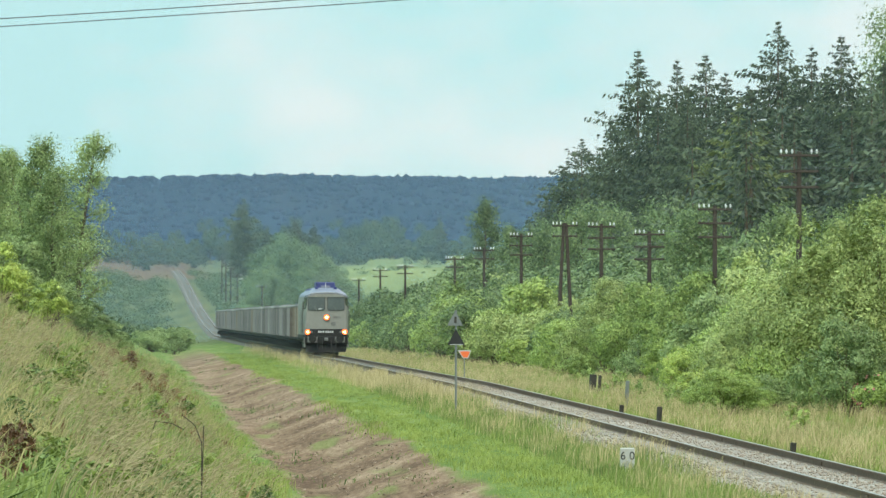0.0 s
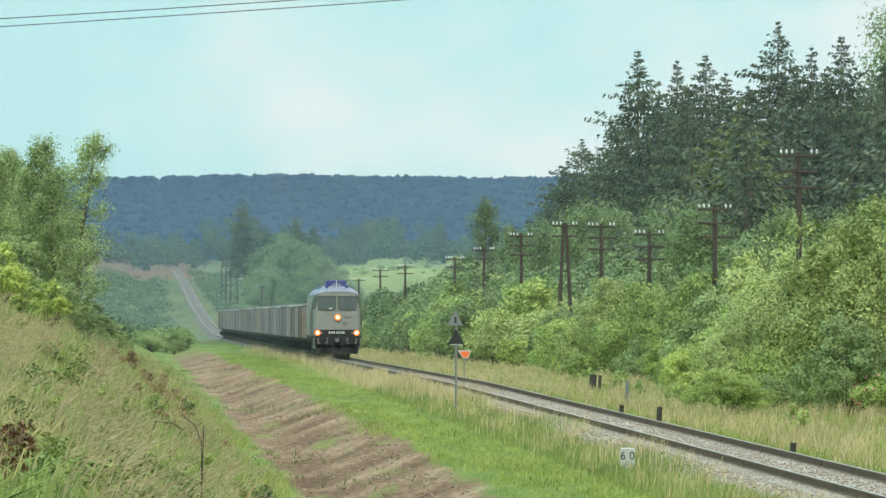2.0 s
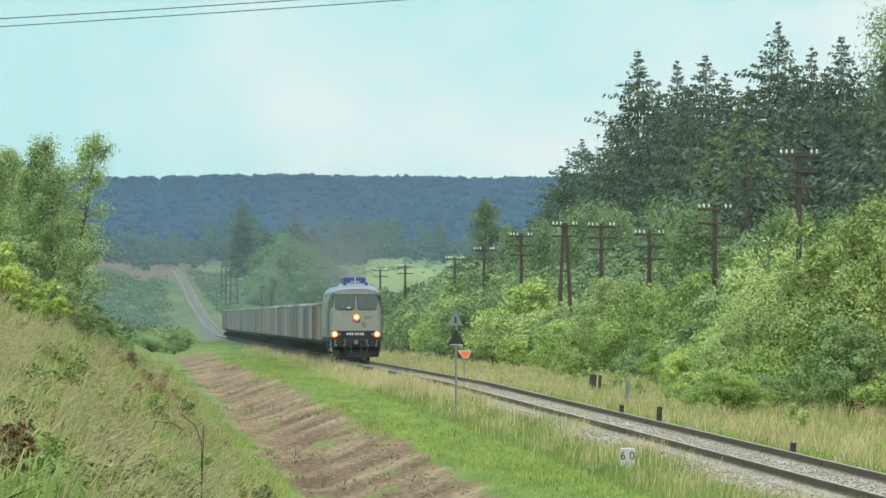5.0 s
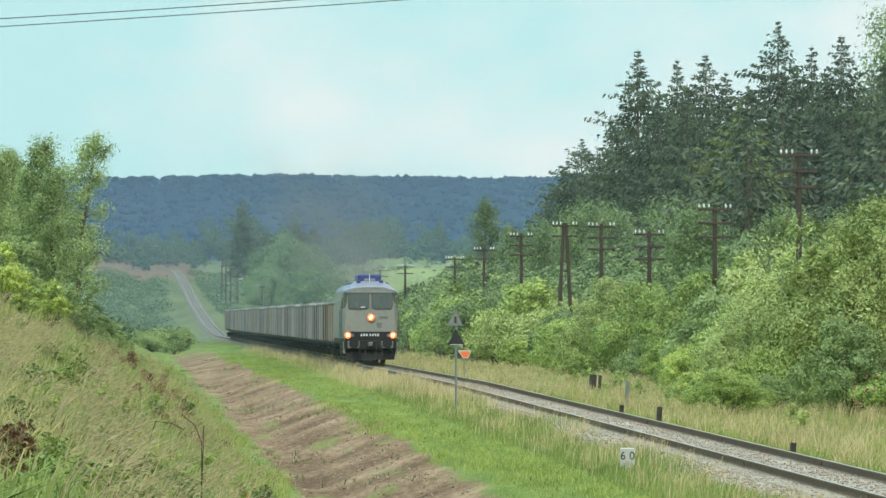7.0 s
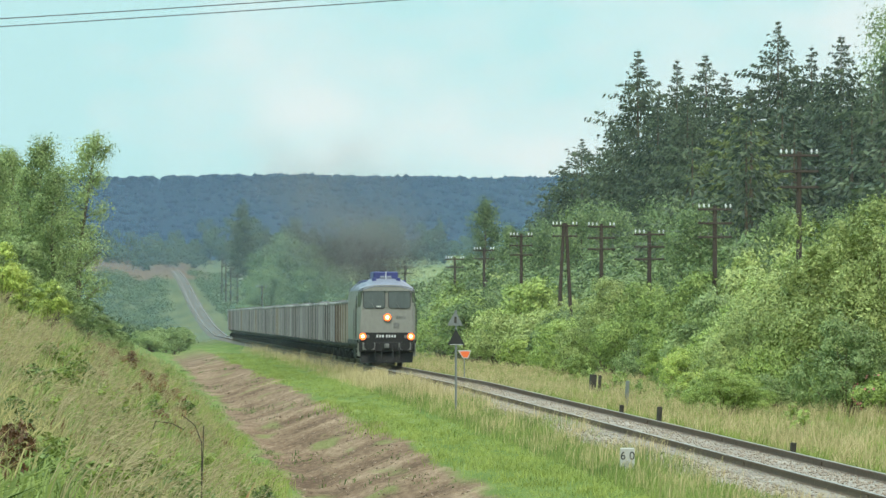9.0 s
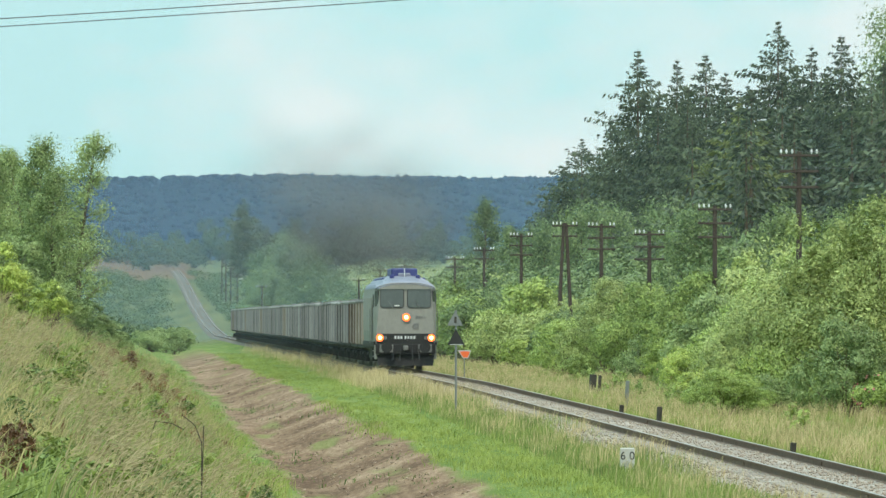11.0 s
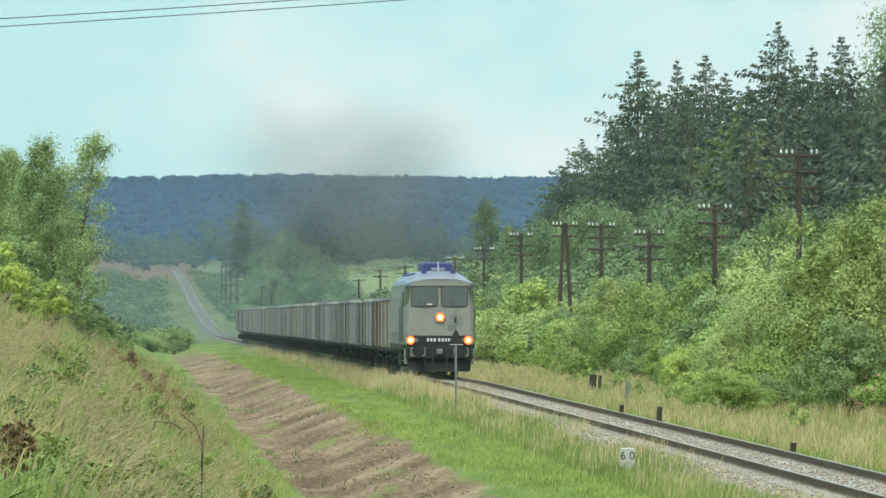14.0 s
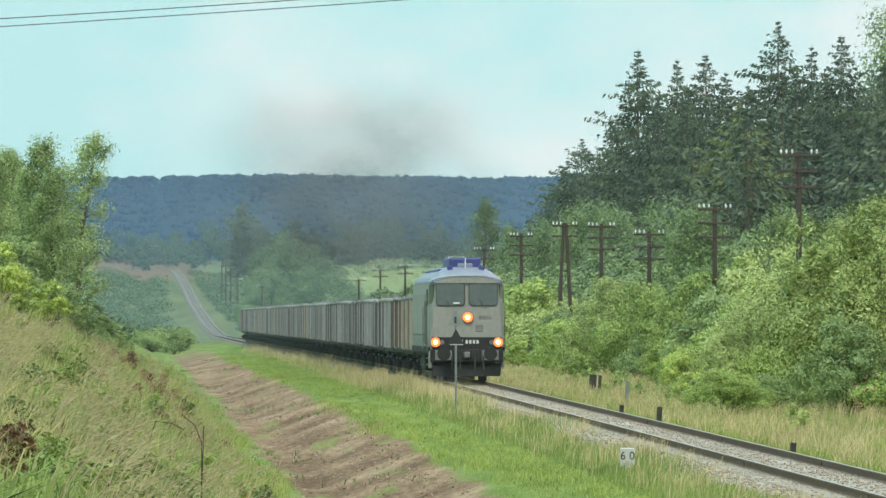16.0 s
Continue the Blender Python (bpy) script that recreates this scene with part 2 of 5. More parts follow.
def ground_material():
    m = bpy.data.materials.new("meadow_and_earth")
    m.use_nodes = True
    n, k = m.node_tree.nodes, m.node_tree.links.new
    b = n["Principled BSDF"]
    b.inputs["Roughness"].default_value = 0.95
    b.inputs["Specular IOR Level"].default_value = 0.1
    co, sep = n.new("ShaderNodeTexCoord"), n.new("ShaderNodeSeparateXYZ")
    k(co.outputs["Object"], sep.inputs[0])

    def noise_of(scale, detail=5, stretch=(1, 1, 1)):
        t, mp = n.new("ShaderNodeTexNoise"), n.new("ShaderNodeMapping")
        mp.inputs["Scale"].default_value = stretch
        k(co.outputs["Object"], mp.inputs["Vector"])
        k(mp.outputs["Vector"], t.inputs["Vector"])
        t.inputs["Scale"].default_value, t.inputs["Detail"].default_value = scale, detail
        return t.outputs["Fac"]

    def math_of(op, a, c, d=None):
        t = n.new("ShaderNodeMath")
        t.operation = op
        for i, s in enumerate((a, c, d)):
            if s is None:
                continue
            if isinstance(s, (int, float)):
                t.inputs[i].default_value = s
            else:
                k(s, t.inputs[i])
        return t.outputs[0]

    def step(v, lo, hi):
        t = n.new("ShaderNodeMapRange")
        t.interpolation_type = "SMOOTHSTEP"
        k(v, t.inputs["Value"])
        t.inputs["From Min"].default_value, t.inputs["From Max"].default_value = lo, hi
        return t.outputs["Result"]

    def ramp(v, *stops):
        t = n.new("ShaderNodeValToRGB")
        while len(t.color_ramp.elements) < len(stops):
            t.color_ramp.elements.new(0.5)
        for e, (p, c) in zip(t.color_ramp.elements, stops):
            e.position, e.color = p, (*c, 1)
        k(v, t.inputs["Fac"])
        return t.outputs["Color"]

    def mix(f, a, c):
        t = n.new("ShaderNodeMix")
        t.data_type = "RGBA"
        k(f, t.inputs["Factor"]), k(a, t.inputs["A"]), k(c, t.inputs["B"])
        return t.outputs["Result"]

    mid, fine = noise_of(0.9, 5, (1, 0.1, 1)), noise_of(14, 4, (1, 0.2, 1))
    grass = ramp(math_of("MULTIPLY_ADD", mid, 0.6, math_of("MULTIPLY", fine, 0.4)), (0.3, (0.06, 0.10, 0.02)), (0.5, (0.12, 0.17, 0.04)), (0.7, (0.21, 0.23, 0.075)))
    earth = ramp(math_of("MULTIPLY_ADD", noise_of(1.0, 6, (0.32, 0.11, 1)), 0.62, math_of("MULTIPLY", noise_of(7, 5, (1, 0.12, 1)), 0.38)), (0.36, (0.095, 0.056, 0.035)), (0.50, (0.19, 0.12, 0.077)), (0.64, (0.32, 0.225, 0.155)))
    rank = ramp(noise_of(0.35, 5, (1, 0.12, 1)), (0.35, (0.045, 0.065, 0.028)), (0.65, (0.13, 0.14, 0.06)))
    mown = ramp(noise_of(0.05, 4, (1, 0.12, 1)), (0.35, (0.13, 0.16, 0.06)), (0.65, (0.20, 0.23, 0.09)))
    meadow = mix(step(sep.outputs["X"], 38, 55), rank, mown)
    plough = ramp(noise_of(0.4, 4, (1, 0.1, 1)), (0.35, (0.095, 0.062, 0.042)), (0.65, (0.155, 0.105, 0.07)))
    fields = mix(math_of("MULTIPLY", step(sep.outputs["Y"], 2060, 2140), math_of("SUBTRACT", 1.0, step(sep.outputs["X"], 14, 24))), meadow, plough)
    wob = math_of("MULTIPLY_ADD", noise_of(0.6, 5, (1, 0.07, 1)), 2.2, sep.outputs["X"])
    strip = math_of("MULTIPLY", step(wob, 4.9, 5.5), math_of("SUBTRACT", 1.0, step(wob, 8.2, 8.6)))
    strip = math_of("MULTIPLY", strip, math_of("SUBTRACT", 1.0, math_of("MULTIPLY", step(mid, 0.56, 0.70), 0.6)))
    strip = math_of("MULTIPLY", strip, math_of("SUBTRACT", 1.0, step(sep.outputs["Y"], 700, 950)))
    near = mix(strip, grass, earth)
    k(mix(step(sep.outputs["Y"], 900, 1150), near, fields), b.inputs["Base Color"])
    bp = n.new("ShaderNodeBump")
    bp.inputs["Strength"].default_value, bp.inputs["Distance"].default_value = 0.8, 0.12
    k(math_of("MULTIPLY_ADD", fine, 0.5, noise_of(4, 5)), bp.inputs["Height"])
    k(bp.outputs["Normal"], b.inputs["Normal"])
    return m


M_GROUND = ground_material()
ground()


# ---- distant wooded ridge, its haze put in as blue emission ----
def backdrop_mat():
    m = mat("haze_glow_wood", (0.027, 0.055, 0.102), (0.050, 0.090, 0.148), 1.0, 0.008, 0.09, 0, island=0.35, stretch=(1, 0.3, 2.5), spec=0.0)
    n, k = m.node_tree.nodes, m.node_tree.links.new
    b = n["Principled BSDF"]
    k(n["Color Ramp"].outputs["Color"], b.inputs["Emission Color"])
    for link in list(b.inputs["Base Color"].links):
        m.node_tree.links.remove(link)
    # base almost black: the blue emission carries the haze
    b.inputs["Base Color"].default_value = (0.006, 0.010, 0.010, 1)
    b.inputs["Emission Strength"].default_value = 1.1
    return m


def lump(rng, rough=0.25, sub=2):
    bm = B()
    bmesh.ops.create_icosphere(bm, subdivisions=sub, radius=1)
    v = np.array([p.co[:] for p in bm.verts])
    bm.faces.ensure_lookup_table()
    f = np.array([[p.index for p in q.verts] for q in bm.faces])
    bm.free()
    return v * (1 + rough * rng.uniform(-1, 1, (len(v), 1))), f


def ridge():
    rng = np.random.default_rng(5)
    xs = np.linspace(-700, 1100, 120)
    crest = 63.3 + 1.0 * np.sin(xs * 0.011 + 1) + 0.9 * np.sin(xs * 0.031) + np.interp(xs, [50, 150], [0.2, 1.5])
    v, f = [], []
    for j, (dy, s) in enumerate(((-900, 0.0), (-500, 0.35), (-150, 0.85), (0, 1.0), (500, 1.0))):
        v += [(x, 4200 + dy, 9 + (c - 9) * s) for x, c in zip(xs, crest)]
    n = len(xs)
    f = [(j * n + i, j * n + i + 1, j * n + n + i + 1, j * n + n + i) for j in range(4) for i in range(n - 1)]
    hill = tagged(mesh_part("backdrop_ridge", tri_mesh("ridge", v, f), M_BACK, smooth=True), "low wooded ridge with haze painted in as blue glow", "ridge", kind="structure")
    vs, fs, at = [], [], 0
    shapes = [lump(rng, 0.35, 1) for _ in range(6)]
    for i in range(10000):
        x = rng.uniform(-330, 560)
        s = rng.uniform(0, 1) ** 0.6 if i > 2600 else rng.uniform(0.985, 1.0)
        y = 3300 + 900 * s
        z = 9 + (np.interp(x, xs, crest) - 9) * np.interp(y - 4200, [-900, -500, -150, 0], [0, 0.35, 0.85, 1])
        a, b = shapes[i % 6]
        r = rng.uniform(0.8, 2.1)
        vs.append(a * (r, r, rng.uniform(0.8, 1.7)) + (x, y, z + (0.6 if i > 2600 else 0.1) + rng.uniform(-0.8, 0.9)))
        fs.append(b + at)
        at += len(a)
    tagged(mesh_part("backdrop_wood", tri_mesh("wood", np.concatenate(vs), np.concatenate(fs)), M_BACK, smooth=True), "dense far forest crowns with haze painted in as blue glow", "forest", kind="stuff")


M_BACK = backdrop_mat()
ridge()


# ---- summer haze imitated by added thin pale sheets that scatter daylight ----
def haze_veil(name, y, density, color):
    m = bpy.data.materials.new(name)
    m.use_nodes = True
    n, k = m.node_tree.nodes, m.node_tree.links.new
    n.remove(n["Principled BSDF"])
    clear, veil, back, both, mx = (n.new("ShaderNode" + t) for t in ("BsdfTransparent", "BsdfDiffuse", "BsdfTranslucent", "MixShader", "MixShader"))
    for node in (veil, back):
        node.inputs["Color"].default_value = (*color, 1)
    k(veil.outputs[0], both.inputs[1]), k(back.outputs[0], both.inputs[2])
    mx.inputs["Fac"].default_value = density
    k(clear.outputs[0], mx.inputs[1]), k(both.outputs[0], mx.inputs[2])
    k(mx.outputs[0], n["Material Output"].inputs["Surface"])
    xs = np.linspace(-0.35 * y - 60, 0.35 * y + 60, 13)
    v = np.array([(x, y + 0.0004 * x * x, z) for z in (-5, 0.12 * y + 40) for x in xs])
    f = np.array([(i, i + 1, i + 14, i + 13) for i in range(12)])
    ob = tagged(mesh_part("air_haze", tri_mesh(name, v, f), m), "thin pale sheet added to imitate summer haze over the valley", "haze", kind="structure")
    ob.visible_shadow = False


haze_veil("haze_lineside", 338, 0.012, (0.62, 0.74, 0.80))
haze_veil("haze_near", 655, 0.022, (0.62, 0.78, 0.85))
haze_veil("haze_middle", 1130, 0.095, (0.42, 0.64, 0.82))
haze_veil("haze_far", 2340, 0.055, (0.36, 0.58, 0.90))


# ---- railway track ----
def railway():
    track = empty("railway_track", "single straight railway track on pale ballast with rusty rails", "track", kind="structure")
    ys = np.concatenate([np.arange(60, 420, 6), np.arange(420, 1200, 30), np.arange(1200, 2341, 20)])
    sec = [(-1.95, -0.5), (-1.5, -0.24), (-1.3, -0.19), (-0.4, -0.17), (0.4, -0.17), (1.3, -0.19), (1.6, -0.24), (2.0, -0.5)]
    for y0, y1, wide, m in ((0, 420, 1.0, M_STONE), (410, 3000, 0.78, M_OLDSTONE)):
        bm = B()
        loft(bm, [[(TRACK_X + a * wide, y, rail_z(y) + b) for a, b in sec] for y in ys if y0 <= y <= y1], close=False, caps=False)
        part("ballast_bed", bm, m, track, "pale grey crushed stone ballast")
    prof = [(-0.075, -0.17), (-0.075, -0.155), (-0.01, -0.135), (-0.01, -0.045), (-0.036, -0.035), (-0.036, -0.004), (0.036, -0.004), (0.036, -0.035), (0.01, -0.045), (0.01, -0.135), (0.075, -0.155), (0.075, -0.17)]
    for s in (-0.7535, 0.7535):
        bm = B()
        loft(bm, [[(TRACK_X + s + a, y, rail_z(y) + b) for a, b in prof] for y in ys])
        rail = part("rail", bm, M_RAIL, track, "rust-brown steel rail")
        bm = B()
        loft(bm, [[(TRACK_X + s + a, y, rail_z(y) + b) for a, b in ((-0.03, -0.004), (-0.03, 0), (0.03, 0), (0.03, -0.004))] for y in ys])
        part("rail_head", bm, M_SHINE, rail, "worn bright running surface")
    r = rng_of(70)
    v, f, at = [], [], 0
    oct_v = np.array([(1, 0, 0), (-1, 0, 0), (0, 1, 0), (0, -1, 0), (0, 0, 1), (0, 0, -1)], dtype=float)
    oct_f = np.array([(0, 2, 4), (2, 1, 4), (1, 3, 4), (3, 0, 4), (2, 0, 5), (1, 2, 5), (3, 1, 5), (0, 3, 5)])
    for i in range(15000):
        y = 135 * (420 / 135) ** r.uniform(0, 1)
        x = r.uniform(-1.75, 1.75)
        if abs(abs(x) - 0.7535) < 0.11:
            continue
        z = np.interp(abs(x), [0, 0.4, 1.3, 1.6, 2.0], [-0.17, -0.17, -0.19, -0.24, -0.5])
        v.append(oct_v * r.uniform(0.016, 0.042, (6, 1)) * (1, 1, 0.75) + (TRACK_X + x, y, rail_z(y) + z + r.uniform(0, 0.04)))
        f.append(oct_f + at)
        at += 6
    tagged(mesh_part("ballast_stones", tri_mesh("stones", np.concatenate(v), np.concatenate(f)), M_STONE, track), "loose crushed stones", kind="stuff")
    bm = box(B(), -1.25, 1.25, -0.13, 0.13, -0.30, -0.145, 0.02)
    first = None
    for i in range(300):
        y = 140 + i * 0.62
        if first is None:
            first = part("sleeper", bm, M_SLEEPER, track)
            ob = first
        else:
            ob = new("sleeper", first.data)
            ob.parent = track
        ob.matrix_basis = pose(TRACK_X + r.uniform(-0.02, 0.02), y, float(rail_z(y)) - r.uniform(0, 0.015), 0, 0, r.uniform(-1, 1))
    # fishplates at the rail joints
    for s in (-0.7535, 0.7535):
        for y in range(150, 420, 30):
            bm = box(B(), -0.03, 0.03, -0.35, 0.35, -0.12, -0.05, 0.006)
            p = part("fishplate", bm, M_RAIL, track)
            p.matrix_basis = pose(TRACK_X + s, y, float(rail_z(y)))
    return track


def rng_of(seed):
    return np.random.default_rng(seed)


track = railway()


# ---- plants ----
def bush(seed, w, h, leaves, size, material, label, name="bush", category="bush", lobes=11):
    """A rounded thicket: bent stems, and leaves in sprays on uneven lobes. Its base is at the origin."""
    rng = rng_of(seed)
    thing = empty(name, label, category)
    bm = B()
    thick = 0.05 * min(1, w / 5)
    pts, nrm = [], []
    squash = np.array([1, 1, min(1.4, max(0.8, h / w * 1.15))])
    for i in range(lobes):
        a, e = rng.uniform(0, 2 * math.pi), math.asin(rng.uniform(0.0, 1.0))
        r = rng.uniform(0.13, 0.22) * w * (1.45 if i == 0 else 1)
        far = rng.uniform(0.75, 1.08) if i else 0.25
        c = np.array([(0.5 * w - r) * far * math.cos(e) * math.cos(a), (0.5 * w - r) * far * math.cos(e) * math.sin(a), max(0.16 * h, 0.2 * h + (0.8 * h - r * squash[2]) * far * math.sin(e))])
        rod(bm, (c[0] * 0.15, c[1] * 0.15, -0.2), (c[0] * 0.5, c[1] * 0.5, c[2] * 0.55), thick, thick * 0.7, 5)
        rod(bm, (c[0] * 0.5, c[1] * 0.5, c[2] * 0.55), tuple(c), thick * 0.7, thick * 0.25, 5)
        count = int(rng.integers(13, 20))
        for j in range(count):
            u = rng.normal(size=3) + 0.6 * c / (np.linalg.norm(c) + 1e-6) + (0, 0, 0.25)
            u /= np.linalg.norm(u)
            rs = r * rng.uniform(0.26, 0.5)
            n = int(leaves / lobes / count)
            q = rng.normal(size=(n, 3)) + u * 0.7
            q /= np.linalg.norm(q, axis=1)[:, None]
            pts.append(c + u * r * squash * rng.uniform(0.68, 1.02) + q * rs * (1, 1, 0.85) * rng.uniform(0.35, 1.12, (n, 1)) ** 0.5)
            nrm.append(q * 0.7 + u * 0.6 + np.array([0, 0, 0.2]))
    pts, nrm = np.concatenate(pts), np.concatenate(nrm)
    nrm /= np.linalg.norm(nrm, axis=1)[:, None]
    low = pts[:, 2] < 0.05
    pts[low, 2] = rng.uniform(0.05, 0.25 * h, low.sum())
    part("stem", bm, M_BARK, thing, "brown branching woody stem")
    v, f = leaf_quads(rng, pts, size, 0.2, 1.7, nrm)
    mesh_part("foliage", tri_mesh("foliage", v, f), material, thing)
    return thing


def leafy_tree(seed, w, h, leaves, size, material, label, lean=0.0, base=0.15, limbs=18, narrow=0.5):
    """A slender broadleaf: tapered trunk, rising limbs, leaves in loose sprays along them."""
    rng = rng_of(seed)
    thing = empty("tree", label, "tree")
    bm = B()
    spine = [(lean * (k / 6) ** 1.5 + 0.12 * math.sin(k * 1.3 + seed), 0.1 * math.cos(k * 1.7), h * 0.97 * k / 6 - (0.3 if k == 0 else 0)) for k in range(7)]
    r0 = h * 0.014 + 0.03
    for k, (a, b) in enumerate(zip(spine, spine[1:])):
        rod(bm, a, b, r0 * (1 - k / 6.5), r0 * (1 - (k + 1) / 6.5), 7)
    centres, spread = [], []
    for i in range(limbs):
        s = base + (1 - base) * ((i + 0.5) / limbs)
        k = min(5, int(s * 6))
        p = Vector(spine[k]).lerp(Vector(spine[k + 1]), s * 6 - k)
        reach = w * 0.5 * (math.sin(math.pi * min(1, (s - base) / (1 - base) * 0.85 + 0.18)) ** narrow) * rng.uniform(0.6, 1.1)
        a = i * 2.4 + rng.uniform(-0.4, 0.4)
        tip = p + Vector((math.cos(a) * reach, math.sin(a) * reach, reach * rng.uniform(0.35, 0.9)))
        rod(bm, p, tip, r0 * 0.4 * (1 - s * 0.7), 0.008, 5)
        for _ in range(7):
            q = p.lerp(tip, rng.uniform(0.3, 1.05))
            centres.append((q.x, q.y, q.z))
            spread.append(0.09 * w * rng.uniform(0.6, 1.3))
    part("trunk", bm, M_BARK, thing, "grey-brown tapering trunk and limbs")
    centres, spread = np.array(centres), np.array(spread)
    pick = rng.integers(0, len(centres), leaves)
    off = np.clip(rng.normal(size=(leaves, 3)), -1.7, 1.7)
    pts = centres[pick] + off * spread[pick][:, None] * np.array([1, 1, 1.25])
    pts[:, 2] = np.clip(pts[:, 2], 0.1, None)
    out = centres[pick] * (1, 1, 0)
    nrm = off * 0.6 + out / (np.linalg.norm(out, axis=1)[:, None] + 0.3) * 0.7 + np.array([0, 0, 0.35])
    nrm /= np.linalg.norm(nrm, axis=1)[:, None] + 1e-6
    v, f = leaf_quads(rng, pts, size, 0.35, 1.6, nrm, 0.45)
    mesh_part("crown", tri_mesh("crown", v, f), material, thing)
    return thing


def spruce(seed, w, h, material, label, whorls=46, per=14, quads=56, fine=1.0, slope=1.0, base=0.22):
    """A conifer: straight trunk, boughs that sag and turn up at their tips, hung with curtains of drooping needle sprays."""
    rng = rng_of(seed)
    thing = empty("spruce_tree", label, "conifer")
    bm = B()
    rod(bm, (0, 0, -0.5), (0, 0, h * 0.55), h * 0.013, h * 0.007, 8)
    rod(bm, (0, 0, h * 0.55), (0, 0, h), h * 0.007, 0.015, 8)
    part("trunk", bm, M_BARK, thing, "straight grey-brown trunk")
    def width(z):
        return w * 0.5 * (1 - math.exp(-slope * (h - z) / (w * 0.5))) * (0.5 + 0.5 * min(1, (h - z) / 5)) + 0.12
    V = []
    lop = [rng.uniform(0.85, 1.1) for _ in range(9)]               # some sides are thinner
    for i in range(whorls):
        z0 = min(h * 0.993, h * (base + (1 - base) * (1 - (1 - (i + rng.uniform(-0.3, 0.3)) / whorls) ** 1.1)) if i else base * h)
        tier = rng.uniform(0.76, 1.1)
        for j in range(max(6, int(per * min(1, 0.4 + 0.6 * width(z0) / (w * 0.42))))):
            a = rng.uniform(0, 2 * math.pi)
            reach = width(z0) * tier * lop[int(a / 0.7)] * (rng.uniform(0.55, 0.98) if rng.uniform() < 0.78 else rng.uniform(1.0, 1.28))
            nq = max(9, int(quads * (0.2 + 0.8 * reach / (w * 0.5))))
            t = rng.uniform(0.05, 1.0, nq) ** 0.7
            sag = 0.12 + 0.38 * (1 - z0 / h)
            drop = rng.uniform(0, 1, nq) ** 1.3 * min(1.15, 0.2 + 0.24 * reach) * (1.06 - 0.8 * t)
            z = z0 + rng.uniform(-0.16, 0.16) * min(1, h - z0) + reach * (0.16 * t - sag * t ** 1.4 + 0.42 * sag * t ** 5) - drop
            side = rng.normal(size=nq) * (0.06 + reach * 0.13 * (1.05 - t))
            c = np.stack([math.cos(a) * t * reach - math.sin(a) * side, math.sin(a) * t * reach + math.cos(a) * side, z], axis=1)
            d = np.array([math.cos(a), math.sin(a), 0.15]) + rng.normal(size=(nq, 3)) * 0.45
            d[:, 2] -= 0.4 + 2.2 * np.minimum(1, drop)
            d /= np.linalg.norm(d, axis=1)[:, None]
            b = np.cross(d, rng.normal(size=(nq, 3)))
            b /= np.linalg.norm(b, axis=1)[:, None]
            ln = (0.205 / fine * rng.uniform(0.6, 1.4, nq) * (0.45 + 0.55 * min(1, reach / 2.5)))[:, None]
            V.append(np.stack([c - d * ln, c + b * ln * 0.4, c + d * ln, c - b * ln * 0.4], axis=1).reshape(-1, 3))
    v = np.concatenate(V)
    v[:, 2] = np.clip(v[:, 2], 0.05, h + 0.1)
    mesh_part("crown", tri_mesh("crown", v, np.arange(len(v)).reshape(-1, 4)), material, thing)
    return thing


def plant(templates, spots, group=""):
    """Copies of the templates at (x, y, scale, height scale[, which]); the first use of each template is itself."""
    used = set()
    rng = rng_of(len(spots) + 77)
    for i, spot in enumerate(spots):
        x, y, s, hs = spot[:4]
        t = templates[spot[4] if len(spot) > 4 else i % len(templates)]
        m = pose(x, y, float(ground_z(x, y)) - 0.05, 0, 0, rng.uniform(0, 360))
        ob = t
        if t.name in used:
            ob = copy_thing(t, m)
        used.add(t.name)
        ob.matrix_basis = m @ Matrix.Diagonal((s, s, s * hs, 1))
        if group:
            ob["group"] = group


# lineside bushes beyond the track: fine ones in front, plainer ones behind and farther off
near_bushes = [
    bush(11, 7.0, 6.0, 46000, 0.064, M_WILLOW, "tall grey-green willow bush beside the railway meadow", lobes=26),
    bush(12, 6.0, 5.0, 27000, 0.075, M_BUSH, "dense green lineside bush with fine leaves", lobes=22),
    bush(13, 4.5, 3.6, 15000, 0.08, M_BRIGHT, "bright yellow-green young bush in the thicket", lobes=18),
    bush(14, 5.5, 4.2, 20000, 0.08, M_GLOSSY, "dark green sallow bush in the thicket", lobes=22),
]
mid_bushes = [
    bush(15, 7.0, 5.2, 9000, 0.125, M_WILLOW, "rounded grey-green willow bush in the thicket", lobes=20),
    bush(16, 6.5, 5.0, 8200, 0.125, M_BUSH, "rounded green bush in the thicket", lobes=18),
    bush(17, 7.0, 6.0, 8200, 0.125, M_DEEP, "deep green alder bush in the thicket", lobes=20),
    bush(18, 5.0, 4.2, 7000, 0.11, M_BRIGHT, "light green bush in the thicket", lobes=16),
]
back_bushes = [
    bush(19, 7.0, 5.4, 4600, 0.165, M_WILLOW, "grey-green willow bush at the back of the thicket", lobes=18),
    bush(20, 7.0, 6.0, 4600, 0.165, M_DEEP, "deep green alder bush at the back of the thicket", lobes=18),
    bush(29, 6.5, 5.0, 4400, 0.16, M_BUSH, "green bush at the back of the thicket", lobes=17),
]
rng = rng_of(3)
